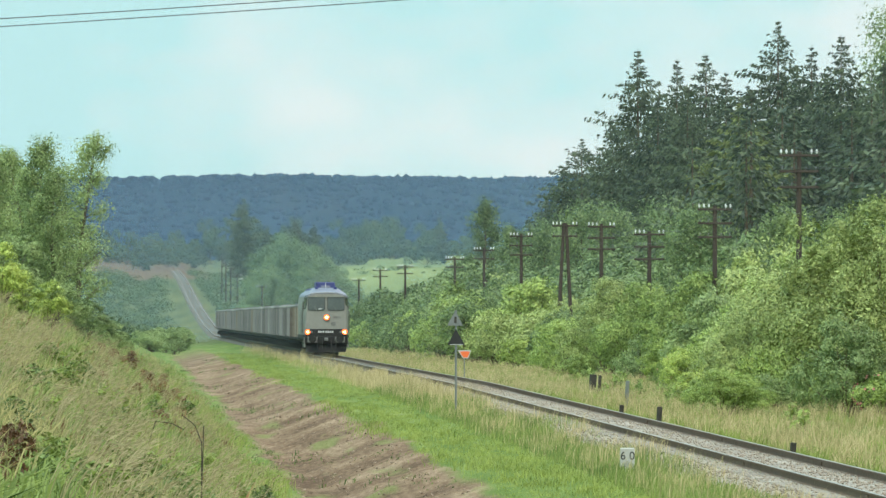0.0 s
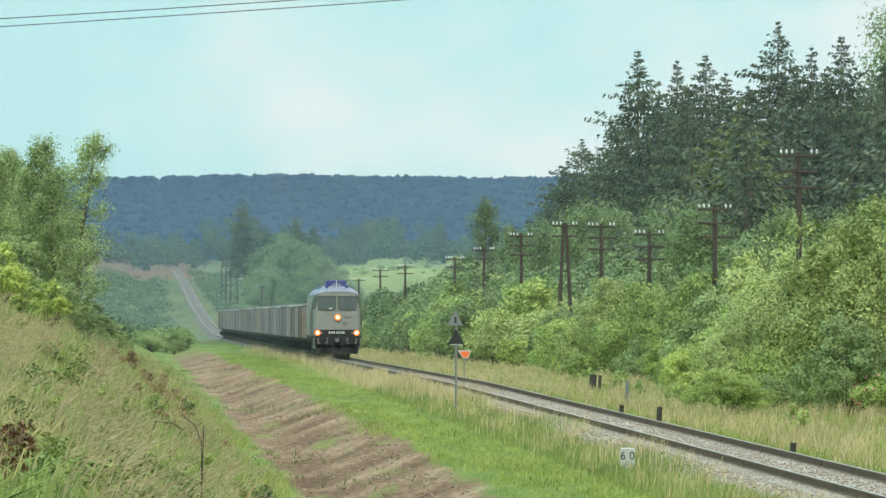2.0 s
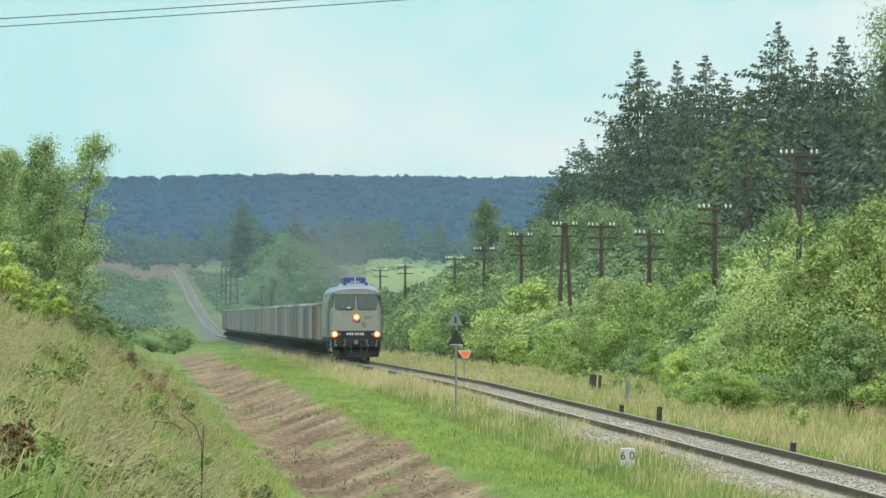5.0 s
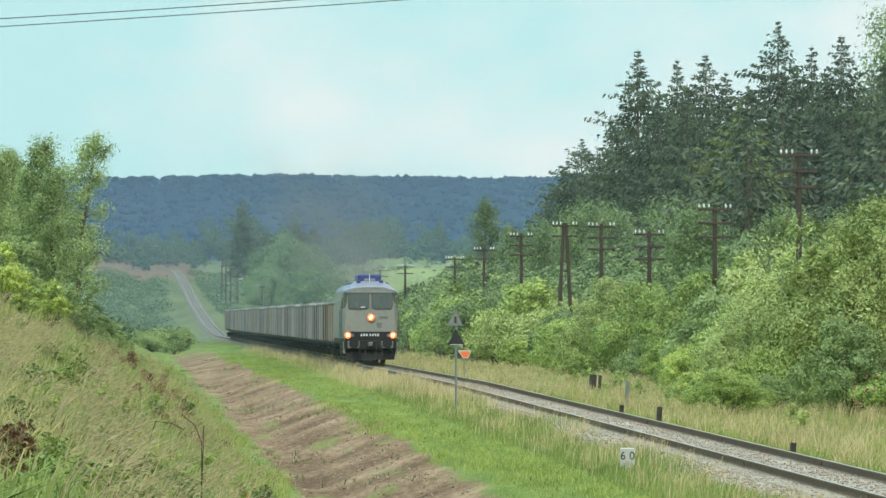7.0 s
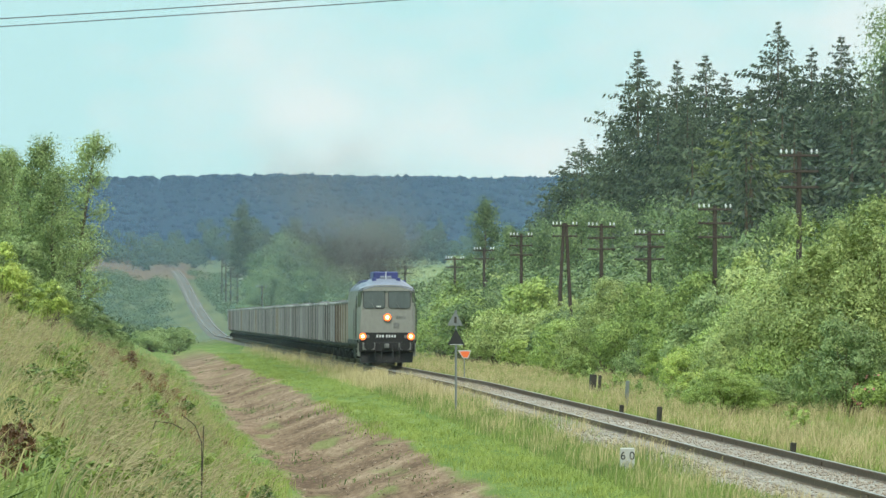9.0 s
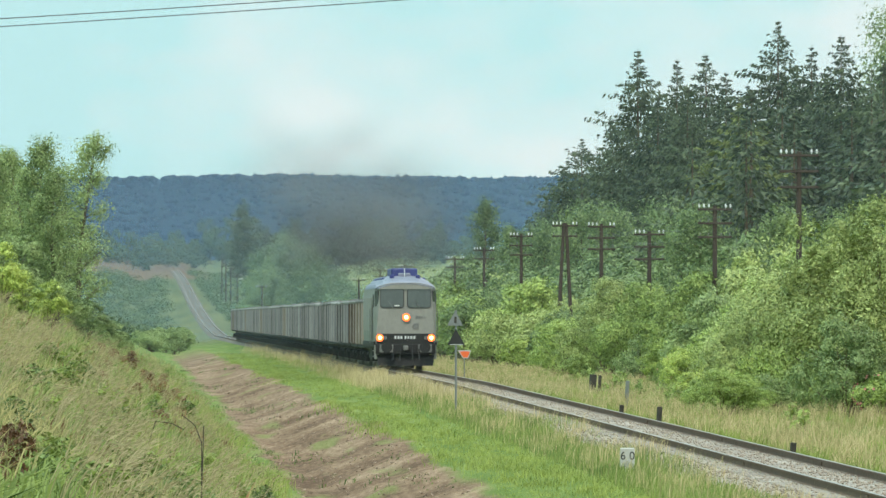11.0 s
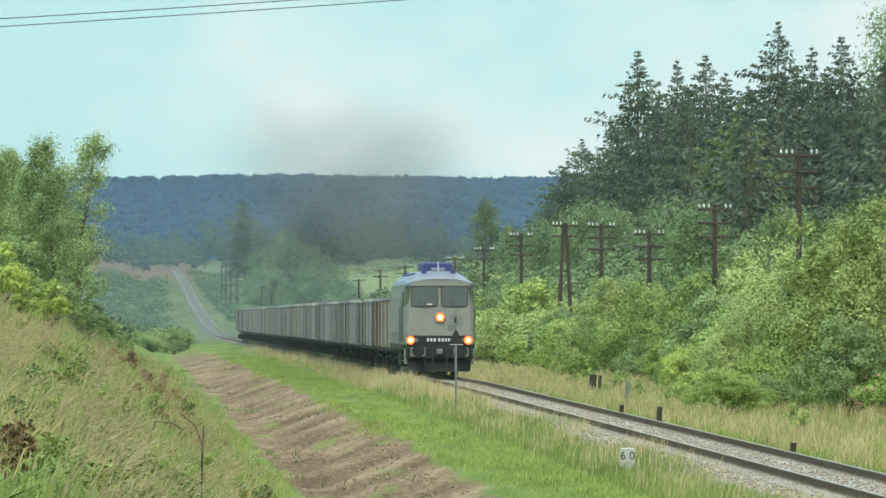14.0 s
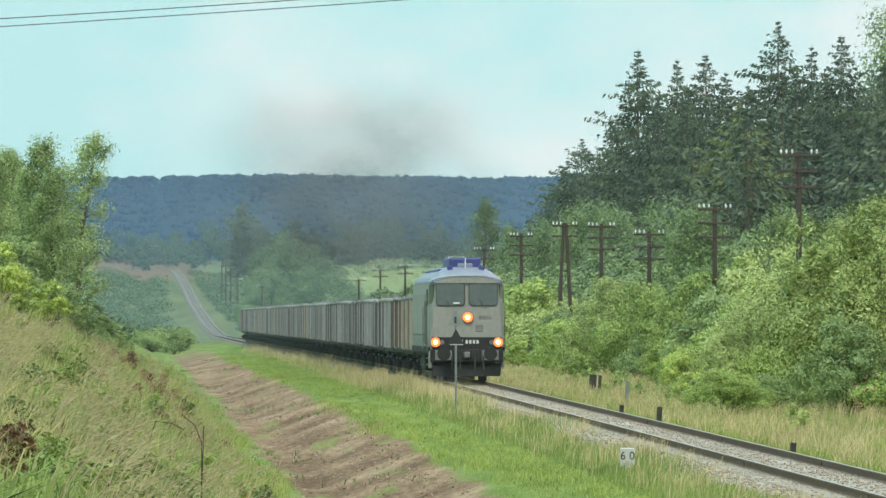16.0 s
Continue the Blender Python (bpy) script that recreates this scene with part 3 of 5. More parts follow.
plant(near_bushes, [(25.6, 318, 1.25, 1.0, 0), (27.5, 345, 1.15, 0.9, 0), (24.6, 352, 0.85, 1.0, 0), (23.6, 303, 0.72, 1.1, 3), (19.6, 304, 0.45, 0.75, 1), (20.8, 313, 0.42, 0.7, 1),
                    (24.4, 333, 0.75, 0.85, 1), (26.0, 375, 1.0, 1.0, 1), (24.6, 400, 0.7, 0.85, 2), (25.0, 425, 0.7, 0.9, 2), (27.0, 440, 1.0, 1.1, 1), (26.4, 412, 0.95, 1.1, 3), (26.6, 478, 0.95, 1.1, 1), (28.5, 395, 1.0, 0.95, 0),
                    (29.5, 470, 0.95, 0.9, 3), (25.8, 462, 0.6, 0.85, 3), (26.6, 505, 1.0, 0.9, 0), (23.5, 480, 0.4, 0.7, 1), (26.5, 283, 1.0, 1.0, 1), (29, 300, 1.2, 1.0, 0), (22.6, 325, 0.45, 0.7, 3), (22.4, 365, 0.5, 0.7, 2), (23.2, 385, 0.55, 0.9, 2), (23.6, 345, 0.6, 0.9, 2)], "lineside thicket")
spots, back = [], []
y = 400.0
while y < 1180:
    for row, x0 in ((0, 25.3), (1, 28.5), (2, 33.0), (3, 38.5)):
        if row < 2 and y < 505:
            continue
        which = int(rng.choice([0, 0, 1, 1, 2, 3] if row < 2 else [0, 1, 2, 2, 1]))
        if row < 2 and y > 590:
            which = int(rng.choice([2, 2, 1, 0]))
        keep = spots if row < 2 and y < 720 else back
        which = which if keep is spots else which % 3
        if row > 1 and 470 < y < 760:
            which = int(rng.choice([1, 1, 2]))
        elif y > 780:
            which = int(rng.choice([1, 1, 2, 1, 0]))
        sc = (0.78, 1.02, 1.1, 1.2)[row] * rng.uniform(0.72, 1.2) * np.interp(y, [480, 560, 660, 800, 920, 1200], [0.72, 0.8, 1.12, 1.12, 1.0, 0.95])
        keep.append((x0 + rng.uniform(-1.5, 1.5), y + rng.uniform(-5, 5), sc, rng.uniform(0.72, 1.05), which))
    y += 10 + 0.012 * y
spots += [(30.6, 432, 1.0, 1.2, 3), (31.8, 418, 0.95, 1.15, 0), (29.6, 455, 0.85, 1.0, 3), (34.0, 492, 1.15, 1.15, 0), (36, 470, 1.1, 1.1, 0), (33, 445, 1.1, 1.1, 1), (35, 420, 1.2, 1.1, 2), (32, 380, 1.2, 1.1, 0), (36, 540, 1.2, 1.0, 2)]
plant(mid_bushes, spots, "lineside thicket")
plant(back_bushes, back, "lineside thicket")

mixed = [
    leafy_tree(25, 7.0, 12, 12000, 0.16, M_DEEP, "broad green tree behind the thicket", narrow=0.35, base=0.1, limbs=26),
    leafy_tree(26, 4.0, 13, 10000, 0.14, M_DEEP, "slim birch-like tree behind the thicket", narrow=0.6, base=0.12, limbs=24),
]
plant(mixed, [(40, 812, 1.0, 1.0, 0), (41, 780, 0.95, 1.0, 0), (38, 840, 0.9, 1.0, 0), (42, 1079, 1.2, 1.05, 1), (43, 1040, 1.0, 1.0, 1), (38, 612, 0.8, 1.0, 0), (38.5, 640, 0.72, 1.0, 0), (41, 700, 0.9, 1, 0), (42, 735, 0.85, 1, 1),
              (41, 930, 0.9, 1.0, 0), (43, 980, 0.9, 1.0, 1), (40, 660, 0.8, 1.0, 1), (42, 590, 0.75, 1.0, 0), (44, 570, 0.7, 1.0, 0), (41, 1120, 0.8, 1.0, 0)], "trees before the wood")
plant([leafy_tree(28, 11.0, 24, 30000, 0.19, M_DEEP, "tall broad green tree among the spruces", narrow=0.3, base=0.15, limbs=40)], [(67, 790, 1.1, 1.0)])

# spruce wood behind
spruces = [
    spruce(21, 14.5, 26, M_SPRUCE, "tall dark spruce at the wood's edge"),
    spruce(22, 12.5, 26, M_SPRUCE, "tall dark narrow spruce in the wood"),
    spruce(23, 15.5, 26, M_SPRUCE, "broad dark spruce with sagging boughs"),
    spruce(24, 12.0, 22, M_LARCH, "lighter yellow-green conifer in the wood"),
    spruce(25, 13, 26, M_SPRUCE, "dark spruce deep in the wood", 26, 9, 16, 0.5),
    spruce(26, 14, 26, M_SPRUCE, "broad dark spruce deep in the wood", 26, 9, 16, 0.5),
]
spots = [(50.9, 920, 1.00, 1.12, 0), (53.6, 900, 0.85, 1.24, 1), (55.8, 890, 0.95, 1.12, 0), (56.4, 870, 0.90, 1.08, 1), (60.6, 860, 1.00, 1.14, 2), (63.0, 850, 0.85, 1.22, 1),
         (54.1, 700, 0.82, 1.11, 0), (54.8, 680, 0.80, 0.98, 2), (58.0, 705, 0.80, 1.05, 1), (47.3, 960, 0.90, 0.90, 2), (47.3, 1000, 0.80, 0.90, 0), (47.2, 1040, 0.70, 0.88, 1),
         (48.9, 930, 0.80, 1.07, 1), (50.6, 880, 0.85, 1.05, 2), (52.2, 860, 0.85, 1.06, 0), (60.8, 905, 0.90, 1.06, 1), (63.7, 880, 0.90, 1.09, 0), (62.7, 830, 0.85, 1.08, 2),
         (58.5, 740, 0.80, 0.97, 1), (45.7, 690, 0.95, 0.89, 3), (49.6, 720, 0.85, 0.95, 3), (46.1, 735, 0.70, 1.01, 3)]
for i in range(46):
    yy = rng.uniform(640, 1010)
    spots.append((rng.uniform(0.0575, 0.085) * yy + rng.uniform(0, 6), yy, rng.uniform(0.7, 0.9), rng.uniform(0.8, 0.95), 4 + i % 2))
plant(spruces, spots, "spruce wood")

# trees on the near bank
bank_trees = [
    leafy_tree(31, 3.6, 9.5, 22000, 0.085, M_ALDER, "slender green alder tree on the grassy bank", narrow=0.45, base=0.06, limbs=30),
    leafy_tree(32, 2.8, 9.8, 12000, 0.08, M_ALDER, "thin leaning alder tree with a sparse top", lean=1.1, narrow=0.3, base=0.04, limbs=28),
    bush(33, 3.0, 3.4, 5000, 0.09, M_BRIGHT, "bright yellow-green sapling on the grassy bank", lobes=14),
    bush(34, 5.0, 4.6, 14000, 0.09, M_ALDER, "green bush at the foot of the bank trees", lobes=16),
]
plant(bank_trees, [(-4.1, 452, 0.91, 1.0, 0), (-2.35, 450, 1.0, 1.0, 1), (-5.9, 475, 0.84, 1.0, 0), (-3.4, 440, 0.8, 0.95, 0), (-4.4, 330, 0.72, 1.05, 2), (-2.75, 335, 0.6, 0.95, 2), (-3.5, 332, 0.62, 0.9, 2),
                   (-3.2, 420, 0.7, 0.7, 3), (-1.9, 445, 0.62, 0.8, 3), (-0.9, 470, 0.5, 0.75, 3), (-5.5, 430, 0.9, 0.9, 3), (-0.4, 520, 0.4, 0.7, 3), (-6.6, 440, 0.9, 0.85, 0), (-4.8, 465, 0.85, 1.0, 1)], "bank trees")

# far valley side: shrubs, willow clump, spruces, woods on the crest
far = [
    bush(41, 15, 14, 30000, 0.19, M_FARWILLOW, "large rounded grey-green willow clump in the valley", "tree", "tree", 34),
    bush(42, 9, 7, 2000, 0.38, M_FAR, "dark green shrub on the far slope"),
    bush(43, 10, 9, 2200, 0.40, M_FAR, "rounded broadleaf tree on the far slope", "tree", "tree"),
]
far_spruce = spruce(44, 10.0, 17, M_SPRUCE, "lone dark spruce on the far slope", 30, 12, 40, 0.6, 0.95, 0.08)
plant([far_spruce], [(27.6, 2150, 1.1, 1.0), (34.2, 2220, 0.72, 1), (41.5, 2250, 0.8, 1.0), (46.5, 2280, 0.7, 1.0), (83, 2450, 0.7, 1.0)], "far spruces")
plant(far[:1], [(24.6, 1400, 1.05, 1.0), (21.2, 1390, 0.66, 1.1), (29.5, 1390, 0.72, 1.1), (33.5, 1420, 0.55, 1.0)], "willow clumps")
spots = []
for i in range(110):
    yy = rng.uniform(2380, 2900)
    spots.append((rng.uniform(-40, 150), yy, rng.uniform(0.7, 1.25), rng.uniform(0.7, 1.25), int(rng.integers(1, 3))))
for i in range(24):
    spots.append((rng.uniform(44, 62), rng.uniform(1050, 1250), rng.uniform(0.6, 1.1), rng.uniform(0.8, 1.2), 2))
spots += [(0.6, 2440, 1.0, 1.0, 2), (-3.0, 2420, 0.8, 1.0, 2), (66, 2560, 1.15, 1.1, 2), (62, 2520, 1.1, 1.0, 2), (72, 2500, 1.2, 0.9, 2), (9, 2480, 0.9, 1.1, 2)]
plant(far, spots, "far shrubs")
low = [bush(46, 5.0, 3.2, 5000, 0.12, M_ALDER, "low fresh green shrub beside the ditch's far end", lobes=12)]
plant(low, [(rng.uniform(2.0, 6.8), rng.uniform(850, 1080), rng.uniform(0.45, 0.85), rng.uniform(0.8, 1.1)) for _ in range(18)], "low shrubs")


def scrub():
    """Low scrub over the valley floor and the far slope, thinning towards the track."""
    r = rng_of(45)
    pts, nrm = [], []
    for i in range(1000):
        left = r.uniform() < 0.55
        y = r.uniform(960, 2090 if left else 2330)
        x = (r.uniform(-0.0165, 0.0) * y + np.interp(y, [950, 1300, 2330], [2.5, 6.0, 9.6])) if left else np.interp(y, [950, 2330], [18, 16]) + r.uniform(0, 1) ** 1.6 * (12 if y < 2100 else 110)
        w = r.uniform(0.5, 2.8) * (1.0 if left else 0.6)
        n = int(80 * w)
        u = r.normal(size=(n, 3))
        u /= np.linalg.norm(u, axis=1)[:, None]
        u[:, 2] = np.abs(u[:, 2])
        pts.append(np.array([x, y, float(ground_z(x, y))]) + u * (w, w, w * r.uniform(0.6, 1.0)) * r.uniform(0.75, 1.1, (n, 1)))
        nrm.append(u)
    v, f = leaf_quads(r, np.concatenate(pts), 0.25, 0.1, 1.4, np.concatenate(nrm))
    tagged(mesh_part("far_scrub", tri_mesh("far_scrub", v, f), M_SCRUB), "dark green scrub covering the valley slope", "scrub", kind="stuff")


scrub()


# ---- grasses ----
def blades(name, label, material, n, xr, yr, height, width, seed, bend=0.5, far_power=1.0, keep=None, wind=0.10):
    """Many bent blades; denser towards the near end."""
    rng = rng_of(seed)
    u = rng.uniform(0, 1, n)
    ys = yr[0] * (yr[1] / yr[0]) ** (u ** far_power)
    xs = rng.uniform(xr[0], xr[1], n)
    tuft = rng.integers(0, n, n) // 14 * 14 % n          # blades gather in tufts
    loose = rng.uniform(0, 1, n) < 0.35
    lean = rng.uniform(0, 2 * math.pi, n)[tuft]
    xs = np.where(loose, xs, xs[tuft] + rng.normal(size=n) * 0.10)
    ys = np.where(loose, ys, ys[tuft] + rng.normal(size=n) * 0.15)
    if keep is not None:
        ok = keep(xs, ys, rng)
        xs, ys, lean = xs[ok], ys[ok], lean[ok]
        n = len(xs)
    z = ground_z(xs, ys) - 0.03
    patch = 0.74 + 0.3 * np.sin(xs * 1.1 + ys * 0.07) * np.sin(ys * 0.045 - xs * 0.5) + 0.22 * np.sin(xs * 4.1 + ys * 0.03) * np.sin(xs * 2.3 - ys * 0.09)
    h = height * rng.uniform(0.45, 1.2, n) * patch
    w = width * rng.uniform(0.6, 1.4, n)
    a = lean + rng.normal(size=n) * 0.9
    side = np.stack([np.cos(a * 0.3) * 1, np.sin(a) * 0.3, a * 0], axis=1) * w[:, None] / 2
    tip = np.stack([np.cos(a), np.sin(a), a * 0], axis=1) * (h * bend * rng.uniform(0.1, 1.1, n))[:, None]
    tip[:, 0] += h * wind
    p = np.stack([xs, ys, z], axis=1)
    mid = p + tip * 0.3
    mid[:, 2] += h * 0.6
    end = p + tip
    end[:, 2] += h * (1 - 0.25 * bend)
    v = np.stack([p - side, p + side, mid + side * 0.9, mid - side * 0.9, end], axis=1).reshape(-1, 3)
    i = np.arange(n)[:, None] * 5
    f = np.concatenate([i + np.array([[0, 1, 2]]), i + np.array([[0, 2, 3]]), i + np.array([[3, 2, 4]])])
    return tagged(mesh_part(name, tri_mesh(name, v, f), material), label, "grass", kind="stuff")


def in_sight(x, y, r):
    return (x > -0.0145 * y - 0.4) & (x < 0.085 * y + 3)


def bank_side(x, y, r):
    return in_sight(x, y, r) & (x < 3.5 + 0.5 * np.sin(y * 0.09) + r.normal(size=len(x)) * 0.25)


def patchy(x, y, r):
    return in_sight(x, y, r) & (np.sin(x * 1.9 + y * 0.05) * np.sin(y * 0.031 - x * 1.3) + r.normal(size=len(x)) * 0.3 > -0.15)


def ditch_tufts(x, y, r):
    return np.sin(x * 2.1 + y * 0.11) * np.sin(y * 0.057 + x) + r.normal(size=len(x)) * 0.2 > 0.55


blades("bank_grass", "long pale seeding grass on the bank", M_TALL, 100000, (-6, 3.7), (62, 700), 0.72, 0.013, 51, 0.7, 1.1, lambda x, y, r: bank_side(x, y, r) & (np.sin(x * 2.7 + y * 0.045) * np.sin(y * 0.05 - x * 2.3) + r.normal(size=len(x)) * 0.25 > -0.06) & (r.uniform(0, 1, len(x)) < np.interp(x + 0.012 * (y - 90), [-0.6, 0.9], [1, 0.45])), 0.12)
blades("bank_herbs", "green weeds among the bank grass", M_HERB, 80000, (-5, 3.8), (62, 600), 0.50, 0.026, 52, 0.9, 1.0, lambda x, y, r: bank_side(x, y, r) & patchy(x, y, r))
blades("ditch_tufts", "scattered green tufts in the earth ditch", M_HERB, 9000, (3.3, 6.8), (120, 700), 0.22, 0.025, 57, 0.7, 1.0, ditch_tufts)
blades("verge_grass", "short fresh green grass between ditch and track", M_VERGE, 80000, (6.2, 10.9), (130, 760), 0.22, 0.016, 53, 0.8, 1.0, lambda x, y, r: x > 7.15 + 0.25 * np.sin(y * 0.11) + 0.25 * np.sin(y * 0.037) + r.normal(size=len(x)) * 0.2)
blades("trackside_grass", "tall straw-coloured grass along the rails", M_DRY, 70000, (9.4, 11.4), (150, 800), 0.8, 0.011, 54, 0.45, 0.9, lambda x, y, r: r.uniform(0, 1, len(x)) < np.clip((x - 9.5) / 1.4, 0, 1) * np.clip((y - 270) / 110, 0.07, 1) * np.interp(y, [400, 480], [1, 0.2]))
blades("meadow_grass", "tall straw-coloured grass before the thicket", M_DRY, 75000, (15.6, 26), (170, 900), 0.7, 0.012, 55, 0.6, 1.0, in_sight)
blades("meadow_green", "fresh green grass on the meadow edge", M_VERGE, 60000, (15.2, 25), (165, 900), 0.42, 0.018, 56, 0.5, 1.0, in_sight)
blades("bank_docks", "rust-brown seeding docks among the bank grass", M_RUST, 9000, (-4, 2.6), (64, 500), 0.6, 0.035, 58, 0.3, 1.0, lambda x, y, r: bank_side(x, y, r) & (np.sin(x * 2.3 + y * 0.21) * np.sin(y * 0.083 + x * 1.9) > 0.62))


def dead_stem(x, y, pts, label):
    bm = tube(B(), [(px, 0, pz) for px, pz in pts], 0.0055)
    ob = tagged(part("dead_stem", bm, M_POLE), label, "stem", "dry stems on the bank")
    ob.matrix_basis = pose(x, y, float(ground_z(x, y)) - 0.24)


dead_stem(0.80, 96, [(0, -0.1), (0.0, 0.9), (0.02, 1.57)], "bare upright dry stem in the bank grass")
dead_stem(0.80, 96.3, [(0, 0.3), (0.0, 1.4), (-0.07, 1.58), (-0.2, 1.68)], "bent dry twig in the bank grass")
dead_stem(0.55, 98, [(-0.42, 0.8), (-0.22, 1.43), (-0.05, 1.41), (0.08, 1.34)], "fallen dry twig caught in the grass")
dead_stem(-0.05, 92, [(0, -0.1), (0.0, 0.5), (0.01, 0.72)], "bare upright dry stem in the bank grass")
dead_stem(-0.20, 90, [(0, -0.1), (-0.02, 0.5), (-0.07, 0.62)], "bare upright dry stem in the bank grass")


def panicles(n, seed):
    """Seeding grass: thin stalks bowed by the wind, each with a feathery one-sided head of spikelets."""
    r = rng_of(seed)
    v, f, at = [], [], 0
    while at < n * 40:
        y = 64 * (400 / 64) ** r.uniform()
        x = r.uniform(-0.0145 * y - 0.3, 2.6)
        if np.sin(x * 2.1 + y * 0.05) * np.sin(y * 0.04 - x * 1.6) + r.normal() * 0.3 < 0.0:
            continue
        h, w, lean = r.uniform(0.6, 1.0), r.uniform(0.0025, 0.004), r.uniform(0.25, 0.6)
        k = np.linspace(0, 1, 6)
        px, pz = x + lean * h * k ** 2.2, float(ground_z(x, y)) + h * (k - 0.22 * k ** 4)
        stalk = np.concatenate([np.stack([px - w, k * 0 + y, pz], 1), np.stack([px + w, k * 0 + y, pz], 1)])
        v.append(stalk)
        f += [(at + i, at + 6 + i, at + 7 + i) for i in range(5)] + [(at + i, at + 7 + i, at + 1 + i) for i in range(5)]
        at += 12
        for j in range(10):
            q = 0.68 + 0.32 * j / 9
            cx, cz = np.interp(q, k, px), np.interp(q, k, pz)
            d = np.array([lean + r.uniform(-0.1, 0.5), 0, r.uniform(-0.25, 0.75)]) * r.uniform(0.05, 0.10) * (1.25 - 0.6 * j / 9)
            e = np.array([-d[2], r.uniform(-0.02, 0.02), d[0]]) * 0.14
            c = np.array([cx, y + r.uniform(-0.02, 0.02), cz])
            v.append(np.array([c, c + d * 0.55 + e, c + d]))
            f.append((at, at + 1, at + 2))
            at += 3
    tagged(mesh_part("bank_panicles", tri_mesh("panicles", np.concatenate(v), np.array(f)), M_SEED), "pale nodding seed heads above the bank grass", "grass", kind="stuff")


M_SEED = leaf_mat("seeding_heads", (0.20, 0.17, 0.085), (0.44, 0.37, 0.22), 0.4, 0.6, (1, 0.1, 1))
panicles(1700, 59)


def earth_clods():
    r = rng_of(71)
    v, f, at = [], [], 0
    shapes = [(np.array([(1, 0, 0), (-1, 0, 0), (0, 1, 0), (0, -1, 0), (0, 0, 1), (0, 0, -1)]) * r.uniform(0.6, 1.2, (6, 1)), np.array([(0, 2, 4), (2, 1, 4), (1, 3, 4), (3, 0, 4), (2, 0, 5), (1, 2, 5), (3, 1, 5), (0, 3, 5)])) for _ in range(4)]
    for i in range(6000):
        y = 120 * (520 / 120) ** r.uniform(0, 1)
        x = r.uniform(3.4, 7.0)
        a, b = shapes[i % 4]
        s = 0.010 + 0.05 * r.uniform() ** 5
        v.append(a * (s * 1.2, s, s * 0.7) + (x, y, float(ground_z(x, y))))
        f.append(b + at)
        at += len(a)
    tagged(mesh_part("earth_clods", tri_mesh("clods", np.concatenate(v), np.concatenate(f)), M_CLOD), "loose brown clods and stones in the ditch", "earth", kind="stuff")


M_CLOD = mat("brown_clods", (0.10, 0.065, 0.045), (0.34, 0.25, 0.19), 0.95, 2, 20, 0.5, island=0.7)
earth_clods()


# broad-leaved weeds on the bank
weeds = [bush(61, 1.0, 0.75, 700, 0.05, M_HERB, "low green weed clump on the bank", "weed", "weed", 7), bush(62, 0.8, 0.9, 520, 0.05, M_VERGE, "pale green nettle clump on the bank", "weed", "weed", 6)]
r = rng_of(63)
spots = []
while len(spots) < 110:
    y = 66 * (330 / 66) ** r.uniform()
    x = r.uniform(-0.0135 * y, 2.5)
    spots.append((x, y, r.uniform(0.5, 1.1), r.uniform(0.5, 0.8)))
plant(weeds, spots, "weeds on the bank")
weeds = [bush(64, 1.1, 1.0, 420, 0.085, M_BUSH, "leafy green weed clump at the meadow edge", "weed", "weed", 7)]
plant(weeds, [(r.uniform(19.5, 24.5), r.uniform(215, 480), r.uniform(0.5, 1.2), r.uniform(0.6, 1.0)) for _ in range(40)], "weeds in the meadow")
withered = [bush(65, 0.55, 0.55, 700, 0.032, M_RUST, "withered red-brown dock clump on the bank", "weed", "weed", 6)]
plant(withered, [(-0.95, 75, 1.0, 1.35), (1.4, 330, 1.2, 1.0), (0.9, 300, 1.1, 1.0), (0.2, 380, 1.4, 1.0), (1.8, 290, 1.0, 1.0), (-0.9, 360, 1.2, 1.0)] + [(r.uniform(-0.6, 2.3), r.uniform(170, 400), r.uniform(0.6, 1.3), r.uniform(0.6, 1.1)) for _ in range(22)], "withered weeds on the bank")
blades("bank_foot_grass", "fresh green grass at the foot of the bank", M_VERGE, 60000, (-1.2, 4.0), (66, 420), 0.44, 0.014, 66, 0.8, 1.0, lambda x, y, r: bank_side(x, y, r) & ((x + r.normal(size=len(x)) * 0.5 > 1.3) | (np.sin(x * 2.9 + y * 0.06) * np.sin(y * 0.043 - x * 2.2) + r.normal(size=len(x)) * 0.2 > 0.25)))
blades("shoulder_weeds", "sparse green and straw weeds on the ballast shoulder", M_HERB, 46000, (9.6, 11.9), (135, 360), 0.42, 0.010, 67, 0.5, 1.0, lambda x, y, r: r.uniform(0, 1, len(x)) < np.clip((11.95 - x) / 1.1, 0.1, 1))
blades("shoulder_straw", "straw stalks rising beside the near rail", M_DRY, 9000, (9.6, 11.6), (135, 300), 0.75, 0.007, 68, 0.4, 1.0, lambda x, y, r: np.sin(y * 0.35) * np.sin(y * 0.11 + x) + r.normal(size=len(x)) * 0.4 > 0.2)


def wild_rose(seed):
    t = bush(seed, 2.2, 1.7, 3600, 0.06, M_BUSH, "green wild rose bush with small pink blossoms", lobes=10)
    r = rng_of(seed + 1)
    bm = B()
    for k in range(34):
        u = Vector((r.normal(), -abs(r.normal()) - 0.3, r.normal())).normalized()
        c = Vector((u.x * 1.05, u.y * 1.05, 0.85 + u.z * 0.7))
        ring = []
        side, up = u.orthogonal().normalized(), u.cross(u.orthogonal().normalized())
        for j in range(10):
            a, rad = j * math.pi / 5, 0.05 if j % 2 else 0.035
            ring.append(bm.verts.new(c + (side * math.cos(a) + up * math.sin(a)) * rad + u * 0.012))
        tip = bm.verts.new(c)
        for j in range(10):
            bm.faces.new((tip, ring[j], ring[(j + 1) % 10]))
    tagged(part("blossoms", bm, M_PINK, t, "scattered pink blossoms"), kind="stuff")
    return t


